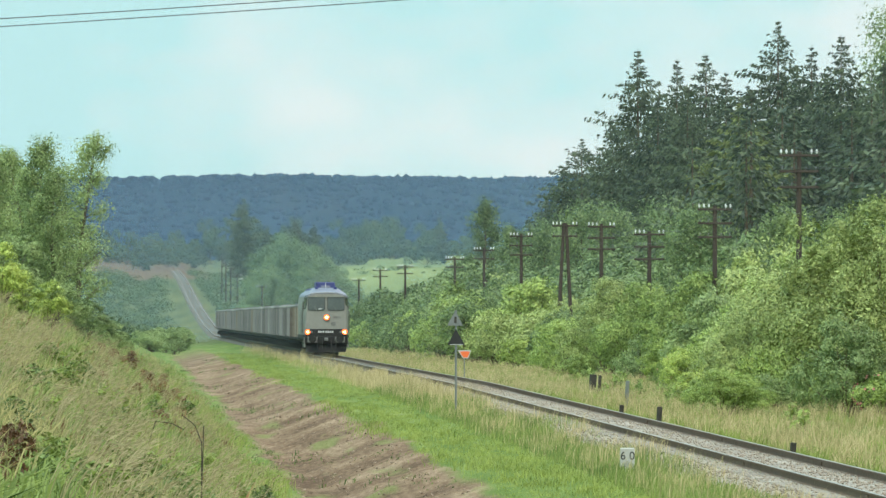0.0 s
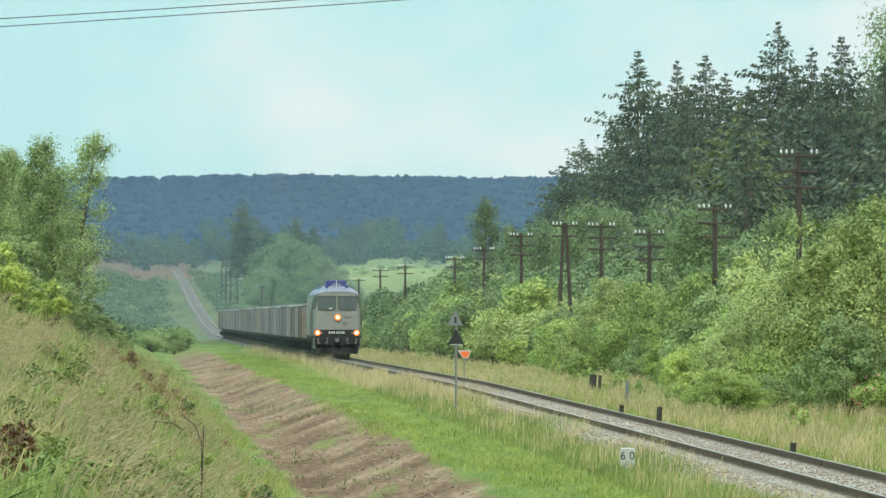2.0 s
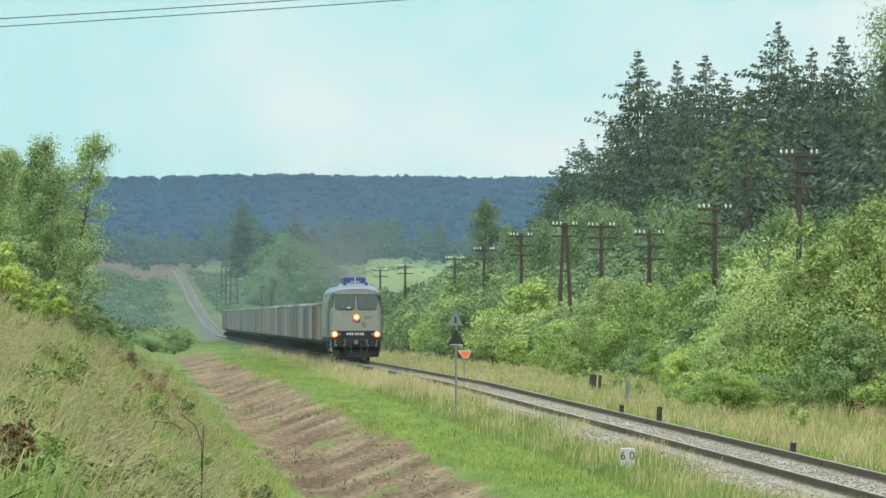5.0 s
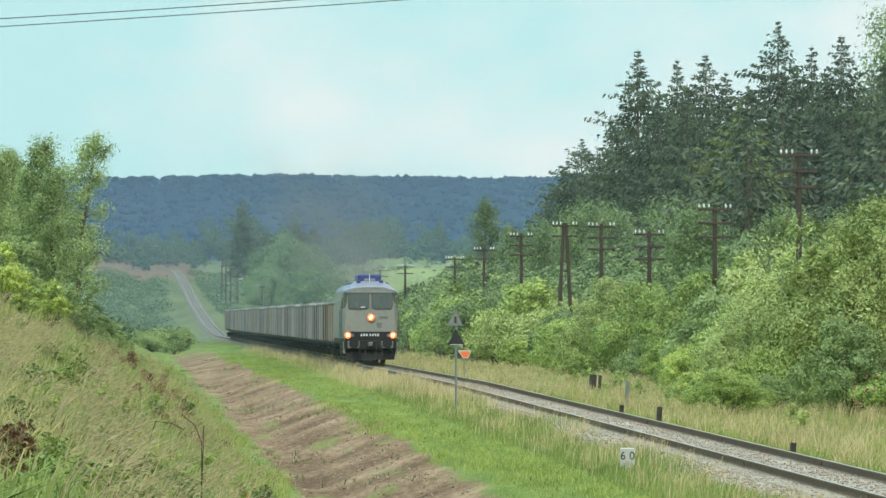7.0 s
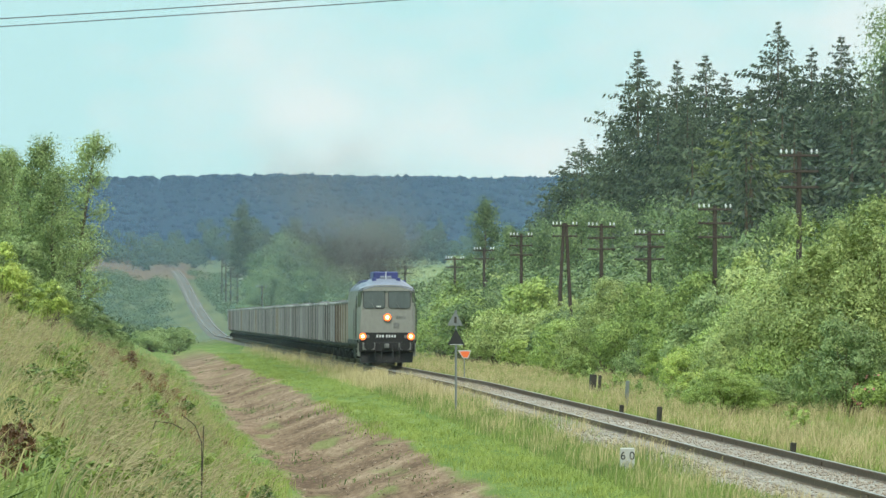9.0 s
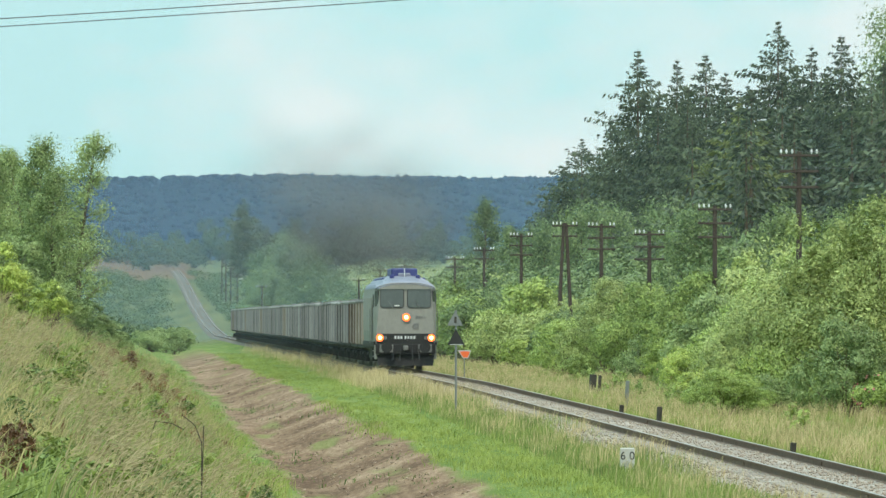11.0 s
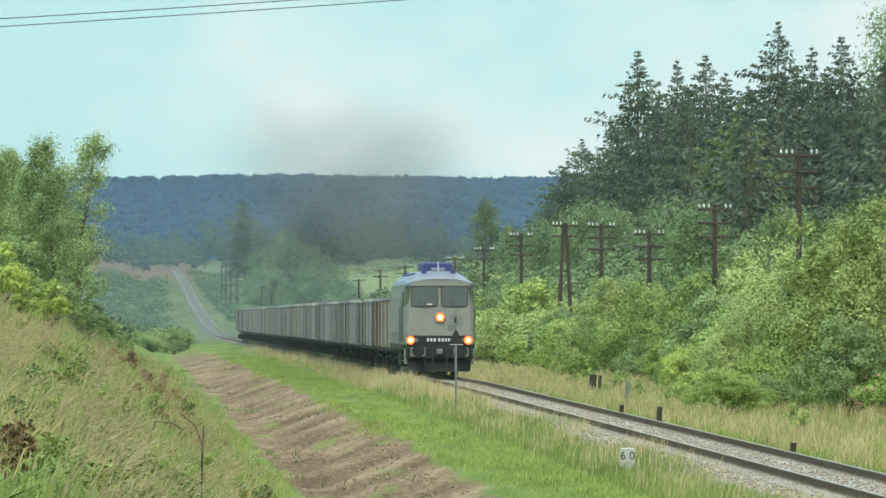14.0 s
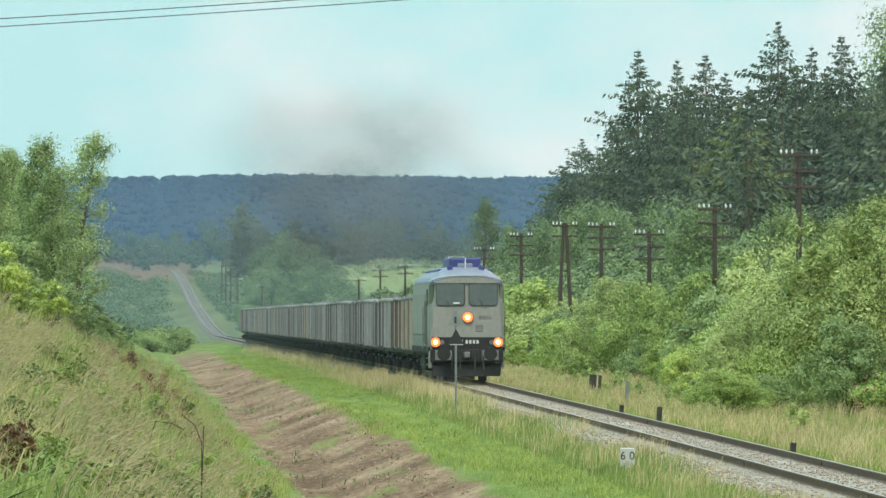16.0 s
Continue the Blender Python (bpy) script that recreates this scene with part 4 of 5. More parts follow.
M_PINK = mat("pink_petals", (0.45, 0.10, 0.11), (0.72, 0.30, 0.30), 0.6, 4, 30, 0, island=0.5, trans=0.3)
plant([wild_rose(72)], [(24.5, 299, 1.0, 1.0), (23.9, 402, 1.0, 1.0), (22.8, 372, 0.7, 1.0)], "wild roses")


# ---- train ----
M_GREY = mat("grey_loco_paint", (0.16, 0.156, 0.143), (0.235, 0.23, 0.212), 0.65, 0.9, 9, 0.1, stretch=(1, 1, 0.5))
M_ROOF = mat("blue_grey_roof", (0.11, 0.12, 0.165), (0.20, 0.21, 0.265), 0.5, 1.5, 18, 0.15)
M_BLUE = mat("dark_blue_hood", (0.02, 0.025, 0.10), (0.05, 0.06, 0.19), 0.5, 2, 20, 0.1)
M_BLACK = mat("black_underframe", (0.005, 0.005, 0.006), (0.020, 0.019, 0.018), 0.75, 2, 25, 0.3)
M_GLASS = mat("dark_cab_glass", (0.05, 0.058, 0.058), (0.09, 0.10, 0.10), 0.06, 1, 5, 0, spec=0.6)
M_RUBBER = mat("black_rubber", (0.015, 0.015, 0.015), (0.03, 0.03, 0.03), 0.7, 3, 30, 0)
M_WHITE = mat("white_lettering", (0.4, 0.4, 0.4), (0.55, 0.55, 0.55), 0.6, 5, 30, 0)
M_STEEL = mat("worn_steel", (0.10, 0.10, 0.10), (0.25, 0.24, 0.23), 0.45, 3, 30, 0.2, 0.7)
M_LAMP = glow("lit_lamp_core", (1.0, 0.78, 0.38), 5)
# orange-red glare round the lamps, put in as an emissive colour
M_HALO = glow("lamp_halo_glow", (1.0, 0.16, 0.03), 1.7)
SPEED, START = 15.1, 588.0


def loco():
    """Diesel locomotive; front at y = 0, rails at z = 0, centred on x = 0, its length towards +y."""
    t = empty("diesel_locomotive", "grey six-axle diesel locomotive with blue-grey roof and lit lamps", "locomotive")
    half = [(1.36, 1.2), (1.40, 1.6), (1.41, 2.7), (1.40, 3.3), (1.37, 3.70)]
    def ring(y, k, inset=0.0, drop=0.0):
        r = [((x - inset) * k, y, z - (drop if z > 3.0 else 0)) for x, z in half]
        return r + [(-x, y, z) for x, y, z in reversed(r)]
    bm = B()
    def nose(y, cut):
        r = [(x - cut * (1.0 if z > 2.8 else 0.75 if z > 2.5 else 0.35), y, z) for x, z in half]
        return r + [(-x, y, z) for x, y, z in reversed(r)]
    loft(bm, [nose(0.0, 0.245), nose(0.05, 0.20), nose(0.62, 0.0), ring(20.0, 1.0), ring(20.35, 0.97)])
    body = part("body", bm, M_GREY, t)
    # arched roof: low brow over the cab, rising back to full height
    def arch(y, w, z0, z1):
        side = [(1.0, 0.0), (0.985, 0.12), (0.94, 0.30), (0.72, 0.68), (0.50, 0.93), (0.42, 0.97), (0.2, 0.995)]
        return [(w * a, y, z0 + (z1 - z0) * b) for a, b in side] + [(0, y, z1)] + [(-w * a, y, z0 + (z1 - z0) * b) for a, b in reversed(side)]
    bm = B()
    loft(bm, [arch(-0.06, 1.20, 3.70, 3.92), arch(0.06, 1.25, 3.70, 3.97), arch(0.5, 1.38, 3.70, 4.05), arch(1.6, 1.38, 3.70, 4.28), arch(2.4, 1.38, 3.70, 4.32), arch(18, 1.38, 3.70, 4.32), arch(20.3, 1.32, 3.70, 3.9)])
    part("roof", bm, M_ROOF, t, "blue-grey arched roof")
    brow = arch(-0.075, 1.20, 3.68, 3.90)
    part("brow_panel", loft(B(), [[(x, y, z) for x, y, z in brow], [(x * 1.01, y + 0.06, z) for x, y, z in brow]]), M_GREY, t, "grey panel over the windscreens")
    part("brow_moulding", tube(B(), [(x * 1.045, -0.08 + 0.55 * max(0, abs(x) - 1.05), z + 0.045) for x, y, z in arch(0, 1.26, 3.66, 3.91)], 0.024, 6), M_STEEL, t, "dark brow moulding")
    bm = box(B(), -0.60, 0.60, 1.9, 8.5, 4.2, 4.64, 0.07, 2)
    part("roof_hood", bm, M_BLUE, t, "dark blue radiator hood")
    for x in (-0.68, 0.5):
        part("roof_box", box(B(), x, x + 0.2, 1.2, 2.2, 4.08, 4.34, 0.03), M_BLUE, t, "small dark blue roof box")
    for s in (-1, 1):
        for i in range(5):
            part("shoulder_grille", box(B(), min(s * 0.62, s * 1.0), max(s * 0.62, s * 1.0), 2.6 + i * 3.0, 5.2 + i * 3.0, 4.02, 4.22, 0.04), M_BLUE, t, "dark blue roof grille")
    part("roof_vent", box(B(), -0.28, 0.28, 1.55, 1.88, 4.2, 4.42, 0.03), M_ROOF, t)
    part("antenna", rod(B(), (0, 1.5, 4.2), (0, 1.5, 4.62), 0.02), M_WHITE, t, "short pale aerial")
    part("exhaust", rod(B(), (0.0, 9.2, 4.1), (0, 9.2, 4.62), 0.35, 0.32, 12), M_BLACK, t, "sooty exhaust stack")
    # front windows
    for x0, x1 in ((-1.13, -0.10), (0.10, 1.13)):
        bm = rounded(B(), x0 - 0.03, x1 + 0.03, -0.03, 0.05, 2.82, 3.74, 0.15)
        w = part("windscreen", bm, M_RUBBER, t, "black rubber window surround")
        part("pane", rounded(B(), x0, x1, -0.036, -0.01, 2.85, 3.71, 0.13), M_GLASS, w, "dark glass pane")
        part("wiper", rod(B(), ((x0 + x1) / 2 + 0.1, -0.08, 2.74), ((x0 + x1) / 2 - 0.16, -0.08, 3.12), 0.013, None, 5), M_STEEL, w, "thin wiper arm")
    for s in (-1, 1):
        w = part("corner_window", rounded(B(), -0.24, 0.24, -0.02, 0.02, -0.36, 0.36, 0.08), M_RUBBER, t, "black corner window surround")
        w.matrix_basis = pose(s * 1.292, 0.335, 3.26, 0, 0, s * 70.6)
        part("pane", rounded(B(), -0.2, 0.2, -0.026, 0.026, -0.32, 0.32, 0.06), M_GLASS, w, "dark glass pane")
    part("sun_visor_label", box(B(), -0.5, -0.28, -0.07, -0.06, 2.9, 2.96), M_WHITE, t, "small white sticker")
    # lamps; the halo of glare round each lens is modelled as a glowing ring
    for x, z, r in ((0.03, 2.40, 0.12), (-1.17, 1.47, 0.11), (1.17, 1.47, 0.11)):
        lamp = part("headlight", rod(B(), (x, -0.10, z), (x, 0.04, z), r + 0.075, None, 20), M_STEEL, t, "round steel lamp housing")
        part("lamp_rim", rod(B(), (x, -0.125, z), (x, -0.10, z), r + 0.06, None, 20), M_HALO, lamp, "orange-red glowing ring that imitates the lamp's halo")
        part("lamp_lens", rod(B(), (x, -0.15, z), (x, -0.12, z), r * 0.72, None, 20), M_LAMP, lamp, "brightly lit warm lens")
    for x in (-0.93, 0.93):
        part("tail_lamp", rod(B(), (x, -0.07, 1.47), (x, 0.04, 1.47), 0.09, None, 14), M_STEEL, t, "unlit round tail lamp")
    # lower front
    part("front_band", box(B(), -1.31, 1.31, -0.035, 0.05, 1.18, 1.66, 0.02), M_BLACK, t, "black painted lower front band")
    for i in range(7):
        x = -0.5 + i * 0.135 + (0.05 if i > 2 else 0)
        part("number_bar", box(B(), x, x + 0.085, -0.045, -0.03, 1.42, 1.55), M_WHITE, t, "white bar of the running number")
    part("works_plate", box(B(), 0.33, 0.60, -0.015, 0.03, 1.87, 2.13, 0.01), M_STEEL, t, "small grey square plate")
    for i in range(4):
        part("emblem_bar", box(B(), 0.46 + i * 0.12, 0.55 + i * 0.12, -0.012, 0.03, 2.34, 2.46), M_STEEL, t, "grey emblem bar")
    part("buffer_beam", box(B(), -1.36, 1.36, -0.12, 0.4, 0.72, 1.2, 0.03), M_BLACK, t, "black buffer beam")
    for x in (-0.87, 0.87):
        b = part("buffer", rod(B(), (x, -0.55, 1.04), (x, 0.0, 1.04), 0.10, 0.14, 14), M_BLACK, t, "black sprung buffer")
        part("buffer_head", rod(B(), (x, -0.61, 1.04), (x, -0.55, 1.04), 0.25, None, 18), M_BLACK, b)
        part("step_frame", box(B(), x - 0.32, x + 0.32, -0.135, -0.1, 0.8, 1.17, 0.02), M_STEEL, t, "worn steel step frame")
    bm = box(B(), -0.12, 0.12, -0.4, 0, 0.9, 1.12, 0.03)
    part("coupling_hook", bm, M_STEEL, t, "steel draw hook")
    for x in (-0.55, -0.25, 0.3, 0.6):
        part("brake_hose", rod(B(), (x, -0.2, 0.95), (x * 1.05, -0.28, 0.45), 0.03, None, 6), M_RUBBER, t, "black brake hose")
    bm = B()
    loft(bm, [[(-1.25, -0.05, 0.2), (1.25, -0.05, 0.2), (1.25, 0.05, 0.2), (-1.25, 0.05, 0.2)], [(-1.3, 0.1, 0.7), (1.3, 0.1, 0.7), (1.3, 0.2, 0.7), (-1.3, 0.2, 0.7)]])
    part("snow_plough", bm, M_BLACK, t, "black rail guard plate")
    # sides
    for s in (-1, 1):
        x = s * 1.413
        for y0, y1 in ((1.15, 1.6), (1.85, 2.35)):
            w = part("side_window", box(B(), min(x, x + s * 0.02), max(x, x + s * 0.02), y0, y1, 2.85, 3.45, 0.005), M_RUBBER, t, "black side window surround")
            part("pane", box(B(), min(x, x + s * 0.03), max(x, x + s * 0.03), y0 + 0.06, y1 - 0.06, 2.91, 3.39), M_GLASS, w, "dark glass pane")
        part("cab_door", box(B(), min(x, x + s * 0.025), max(x, x + s * 0.025), 2.55, 3.25, 1.35, 3.4, 0.008), M_GREY, t)
        for yy in (2.48, 3.32):
            part("handrail", rod(B(), (x + s * 0.05, yy, 1.4), (x + s * 0.05, yy, 3.0), 0.02, None, 6), M_STEEL, t, "steel handrail")
        part("ladder_rail", rod(B(), (x + s * 0.13, 2.9, 1.2), (x + s * 0.13, 2.9, 2.8), 0.02, None, 6), M_STEEL, t, "steel ladder rail")
        for i in range(7):
            part("rung", rod(B(), (x, 2.9, 1.35 + i * 0.22), (x + s * 0.13, 2.9, 1.35 + i * 0.22), 0.018, None, 5), M_STEEL, t, "thin steel rung")
        for i in range(9):
            part("louvre_panel", box(B(), min(x, x + s * 0.03), max(x, x + s * 0.03), 4.3 + i * 1.65, 5.6 + i * 1.65, 1.75, 3.3, 0.01), M_GREY, t, "ventilation louvre panel")
        part("sill", box(B(), min(x - s * 0.05, x + s * 0.02), max(x - s * 0.05, x + s * 0.02), 0.3, 20, 1.05, 1.3, 0.02), M_BLACK, t, "dark frame sill")
        for i in range(4):
            part("cab_step", box(B(), min(x, x - s * 0.3), max(x, x - s * 0.3), 2.6, 3.2, 0.35 + i * 0.25, 0.39 + i * 0.25), M_STEEL, t, "steel cab step")
        part("corner_step", box(B(), min(x, x - s * 0.2), max(x, x - s * 0.2), 0.15, 0.5, 0.5, 1.15, 0.02), M_GREY, t, "pale grey corner step box")
    part("fuel_tank", box(B(), -1.3, 1.3, 8.2, 12.4, 0.35, 1.1, 0.12, 2), M_BLACK, t, "black fuel tank")
    part("underframe", box(B(), -1.3, 1.3, 0.3, 20.1, 0.95, 1.22, 0.03), M_BLACK, t, "black underframe")
    for y0 in (1.9, 13.6):
        bg = part("bogie", box(B(), -1.15, 1.15, y0, y0 + 5.0, 0.45, 0.85, 0.06), M_BLACK, t, "black three-axle bogie frame")
        for k in range(3):
            wheelset("wheelset", bg, 0.525, y0 + 0.6 + 1.9 * k)
    return t


def wheelset(name, parent, r, y):
    bm = B()
    rod(bm, (-0.8, 0, 0), (0.8, 0, 0), 0.08, None, 8)
    for s in (-1, 1):
        rod(bm, (s * 0.69, 0, 0), (s * 0.83, 0, 0), r, None, 24)
        rod(bm, (s * 0.67, 0, 0), (s * 0.69, 0, 0), r + 0.02, None, 24)
        for k in range(4):
            a = k * math.pi / 2
            rod(bm, (s * 0.845, 0.2 * math.cos(a), 0.2 * math.sin(a)), (s * 0.83, r * 0.8 * math.cos(a), r * 0.8 * math.sin(a)), 0.03, None, 5)
    w = part(name, bm, M_STEEL, parent, "worn steel wheels on their axle")
    w.matrix_basis = pose(0, y, r)
    w["radius"] = r
    return w


def wagon_mats():
    made = []
    for name, d, l in (("rusty_grey_wagon", (0.065, 0.069, 0.075), (0.18, 0.188, 0.198)), ("ochre_wagon", (0.10, 0.09, 0.072), (0.24, 0.215, 0.175)), ("brown_wagon", (0.04, 0.03, 0.023), (0.11, 0.085, 0.065)), ("pale_grey_wagon", (0.085, 0.09, 0.096), (0.225, 0.234, 0.243)), ("dark_grey_wagon", (0.045, 0.048, 0.052), (0.13, 0.135, 0.14))):
        made.append(mat(name, d, l, 0.8, 0.8, 9, 0.25, item=0.7, stretch=(1, 1.6, 0.25)))
    return made


M_TOPRAIL = mat("pale_top_rail", (0.15, 0.148, 0.14), (0.30, 0.295, 0.28), 0.7, 1.5, 15, 0.2)
M_RIM = mat("dusty_top_rail", (0.09, 0.086, 0.08), (0.22, 0.21, 0.195), 0.75, 1.5, 15, 0.2, item=0.5)
M_LOAD = mat("stone_load", (0.03, 0.03, 0.03), (0.15, 0.14, 0.13), 0.95, 2, 9, 0.8, dist=0.1)


def wagon(material, label, seed):
    """Open bogie wagon 14.0 m over buffers; front end at y = 0."""
    rng = rng_of(seed)
    t = empty("open_wagon", label, "wagon", "wagons of the freight train")
    for s in (-1, 1):
        side = part("side_wall", box(B(), min(s * 1.28, s * 1.31), max(s * 1.28, s * 1.31), 0.65, 13.35, 1.2, 3.1, 0.01), material, t)
        for k in range(10):
            y = 0.75 + k * 1.39
            part("rib", box(B(), min(s * 1.31, s * 1.43), max(s * 1.31, s * 1.43), y - 0.07, y + 0.07, 1.12 + rng.uniform(-0.06, 0.04), 3.08), M_TOPRAIL if (k * 7 + seed) % 4 == 0 else material, side)
        for y0, y1 in ((0.83, 3.5), (3.6, 6.25), (6.4, 9.05), (9.15, 13.2)):
            d = rng.uniform(0.0, 0.03)
            part("side_panel", box(B(), min(s * 1.31, s * (1.325 + d)), max(s * 1.31, s * (1.325 + d)), y0, y1, 1.22, 3.06), material, side)
        for k in (4, 8):
            y = 0.75 + (k - 0.9) * 1.39
            part("side_door", box(B(), min(s * 1.33, s * 1.385), max(s * 1.33, s * 1.385), y, y + 1.1, 1.25, 2.95), material, side)
        part("top_rail", tube(B(), [(s * (1.345 + rng.uniform(-0.03, 0.03)), y, 3.13 + rng.uniform(-0.05, 0.05)) for y in np.linspace(0.6, 13.4, 15)], 0.085, 6), M_RIM, t, "pale worn top rail")
        part("sole_bar", box(B(), min(s * 1.2, s * 1.3), max(s * 1.2, s * 1.3), 0.5, 13.5, 0.95, 1.2, 0.01), M_BLACK, t, "black sole bar")
    for y in (0.65, 13.3):
        e = part("end_wall", box(B(), -1.33, 1.33, y, y + 0.05, 1.2, 3.12, 0.01), material, t)
        for x in (-0.9, -0.3, 0.3, 0.9):
            part("rib", box(B(), x - 0.06, x + 0.06, y - 0.07 if y < 5 else y + 0.05, y if y < 5 else y + 0.12, 1.15, 3.1), material, e)
    part("floor", box(B(), -1.27, 1.27, 0.7, 13.3, 1.12, 1.22), M_BLACK, t)
    bm = B()
    rings = []
    for y in np.linspace(0.72, 13.28, 12):
        rings.append([(x, y, z) for x, z in ((-1.26, 1.25), (1.26, 1.25), (1.26, 2.5), (0.6, 2.95 + rng.uniform(-0.1, 0.42)), (-0.1, 3.05 + rng.uniform(-0.1, 0.4)), (-0.7, 2.9 + rng.uniform(-0.1, 0.4)), (-1.26, 2.5))])
    loft(bm, rings)
    part("load", bm, M_LOAD, t, "dark heaped stone load")
    part("centre_sill", box(B(), -0.35, 0.35, 0.3, 13.7, 0.8, 1.12), M_BLACK, t, "black centre sill")
    for y0 in (1.6, 10.6):
        bg = part("bogie", box(B(), -1.1, 1.1, y0, y0 + 2.4, 0.42, 0.75, 0.06), M_BLACK, t, "black two-axle bogie")
        for k in (0.3, 2.1):
            wheelset("wheelset", bg, 0.46, y0 + k)
        for x in (-1.12, 1.12):
            for k in (0.3, 2.1):
                part("axle_box", box(B(), x - 0.1, x + 0.1, y0 + k - 0.17, y0 + k + 0.17, 0.3, 0.62), M_BLACK, bg, "oily black axle box")
    for x in (-0.87, 0.87):
        for y, d in ((0.5, -0.5), (13.5, 0.5)):
            b = part("buffer", rod(B(), (x, y, 1.04), (x, y + d * 0.88, 1.04), 0.1, None, 10), M_BLACK, t)
            part("buffer_head", rod(B(), (x, y + d * 0.88, 1.04), (x, y + d, 1.04), 0.22, None, 12), M_STEEL, b)
    return t


engine = loco()
kinds = [("rusty grey open freight wagon with ribbed sides", 0), ("ochre-brown open freight wagon with ribbed sides", 1), ("dark brown open freight wagon with ribbed sides", 2), ("pale grey open freight wagon with ribbed sides", 3), ("dark grey open freight wagon with ribbed sides", 4)]
WM = wagon_mats()
first = [wagon(WM[k], label, 60 + k) for label, k in kinds]
order = [1, 2, 3, 4, 3, 0, 4, 3, 3, 0, 4, 3, 0, 0, 3, 1, 0, 3, 0, 4, 3, 0, 0, 1, 3, 0, 4, 0, 3, 0, 1, 3, 0, 0, 3, 4, 0, 2, 0]
wagons, seen = [], set()
for k in order:
    wagons.append(copy_thing(first[k], Matrix()) if k in seen else first[k])
    seen.add(k)


def train_y(t):
    """The front of the engine along the track."""
    return START - SPEED * t


# ---- lineside things ----
def pole_thing(label, arms, tall, legs=1):
    t = empty("telegraph_pole", label, "pole", "telegraph poles along the railway")
    if legs == 1:
        part("post", rod(B(), (0, 0, -0.4), (0, 0, tall), 0.15, 0.10, 9), M_POLE, t)
    else:
        for s in (-1, 1):
            part("post", rod(B(), (s * 0.55, 0, -0.4), (s * 0.07, 0, tall), 0.14, 0.10, 9), M_POLE, t)
    for k in range(arms):
        z = tall - 0.18 - 0.66 * k
        arm = part("crossarm", box(B(), -0.82, 0.82, -0.13, -0.02, z - 0.05, z + 0.05, 0.01), M_POLE, t, "dark timber crossarm")
        for x in (-0.74, -0.52, -0.28, 0.52, 0.74) if k == 0 else (-0.7, -0.3, 0.3, 0.7):
            big = 1.0 if k == 0 else 0.6
            bm = rod(B(), (x, -0.07, z + 0.05), (x, -0.07, z + 0.14), 0.015, None, 5)
            rod(bm, (x, -0.07, z + 0.12), (x, -0.07, z + 0.12 + 0.07 * big), 0.055 * big, 0.045 * big, 8)
            rod(bm, (x, -0.07, z + 0.12 + 0.07 * big), (x, -0.07, z + 0.12 + 0.14 * big), 0.045 * big, 0.025 * big, 8)
            part("insulator", bm, M_PORCELAIN if k == 0 else M_STEEL, arm, "white porcelain insulator" if k == 0 else "")
        part("brace", rod(B(), (-0.4, -0.1, z), (0, -0.1, z - 0.35), 0.015, None, 5), M_POLE, arm)
    return t


def telegraph_line():
    rows = [(29.1, 338, 9.6, 3), (28.0, 385, 9.3, 3), (28.0, 440, 7.7, 3), (28.0, 495, 7.0, 3), (28.0, 545, 7.9, 3), (28.0, 590, 8.4, 2), (28.0, 655, 8.3, 3), (28.0, 723, 7.8, 2), (28.0, 787, 7.5, 2),
            (28.0, 926, 7.6, 2), (28.0, 1016, 7.7, 2), (28.0, 1109, 7.0, 1)]
    tops = []
    for x, y, top, arms in rows:
        g = float(ground_z(x, y))
        t = pole_thing("tarred double-leg telegraph pole with porcelain insulators" if y == 590 else "tarred timber telegraph pole with porcelain insulators", arms, top - g, 2 if y == 590 else 1)
        t.matrix_basis = pose(x, y, g, 0, 0, rng.uniform(-6, 6))
        tops.append((x, y, top))
    for off in (-0.74, -0.28, 0.28, 0.74):
        for drop in (0, 0.66):
            bm, pts = B(), []
            for (xa, ya, za), (xb, yb, zb) in zip(tops[:5], tops[1:5]):
                for i in range(8):
                    s = i / 8
                    pts.append((xa + (xb - xa) * s + off, ya + (yb - ya) * s, za + (zb - za) * s - drop + 0.05 - 2.0 * s * (1 - s)))
            tube(bm, pts, 0.005, 4)
            tagged(part("telegraph_wire", bm, M_WIRE), "thin dark sagging telegraph wire between poles", "wire", "telegraph wires")
    # the old poles along the far slope
    for x, y, h in ((20.0, 1350, 7), (19.6, 1430, 7), (19.4, 1500, 7), (19.2, 1580, 7), (19.0, 1660, 7.5), (19.0, 1740, 7.5), (19.2, 1830, 8)):
        t = pole_thing("weathered telegraph pole on the far slope", 1, h)
        t.matrix_basis = pose(x, y, float(ground_z(x, y)))


telegraph_line()

# two power lines overhead
for y, x0, z0, x1, z1 in ((118, -6.0, 5.95, 8.0, 6.88), (121, -6.0, 5.92, 12.0, 7.19)):
    pts = [(x0 + (x1 - x0) * i / 24, y, z0 + (z1 - z0) * i / 24 - 0.25 * (i / 24) * (1 - i / 24)) for i in range(25)]
    tagged(part("power_line", tube(B(), pts, 0.006), M_WIRE), "thin dark overhead power line", "wire", "power lines")

M_SIGN_BACK = mat("grey_sign_back", (0.13, 0.14, 0.14), (0.22, 0.23, 0.23), 0.5, 4, 30, 0.1, 0.4)
M_SIGN_BLACK = mat("black_sign_face", (0.015, 0.015, 0.015), (0.03, 0.03, 0.03), 0.5, 4, 30, 0)
M_ORANGE = mat("orange_red_sign_face", (0.62, 0.10, 0.03), (0.80, 0.17, 0.05), 0.5, 4, 30, 0)
M_CONCRETE = mat("pale_concrete", (0.30, 0.30, 0.28), (0.46, 0.45, 0.42), 0.9, 5, 40, 0.3)
M_POST = mat("dark_stub", (0.02, 0.018, 0.016), (0.07, 0.06, 0.05), 0.9, 5, 40, 0.4)


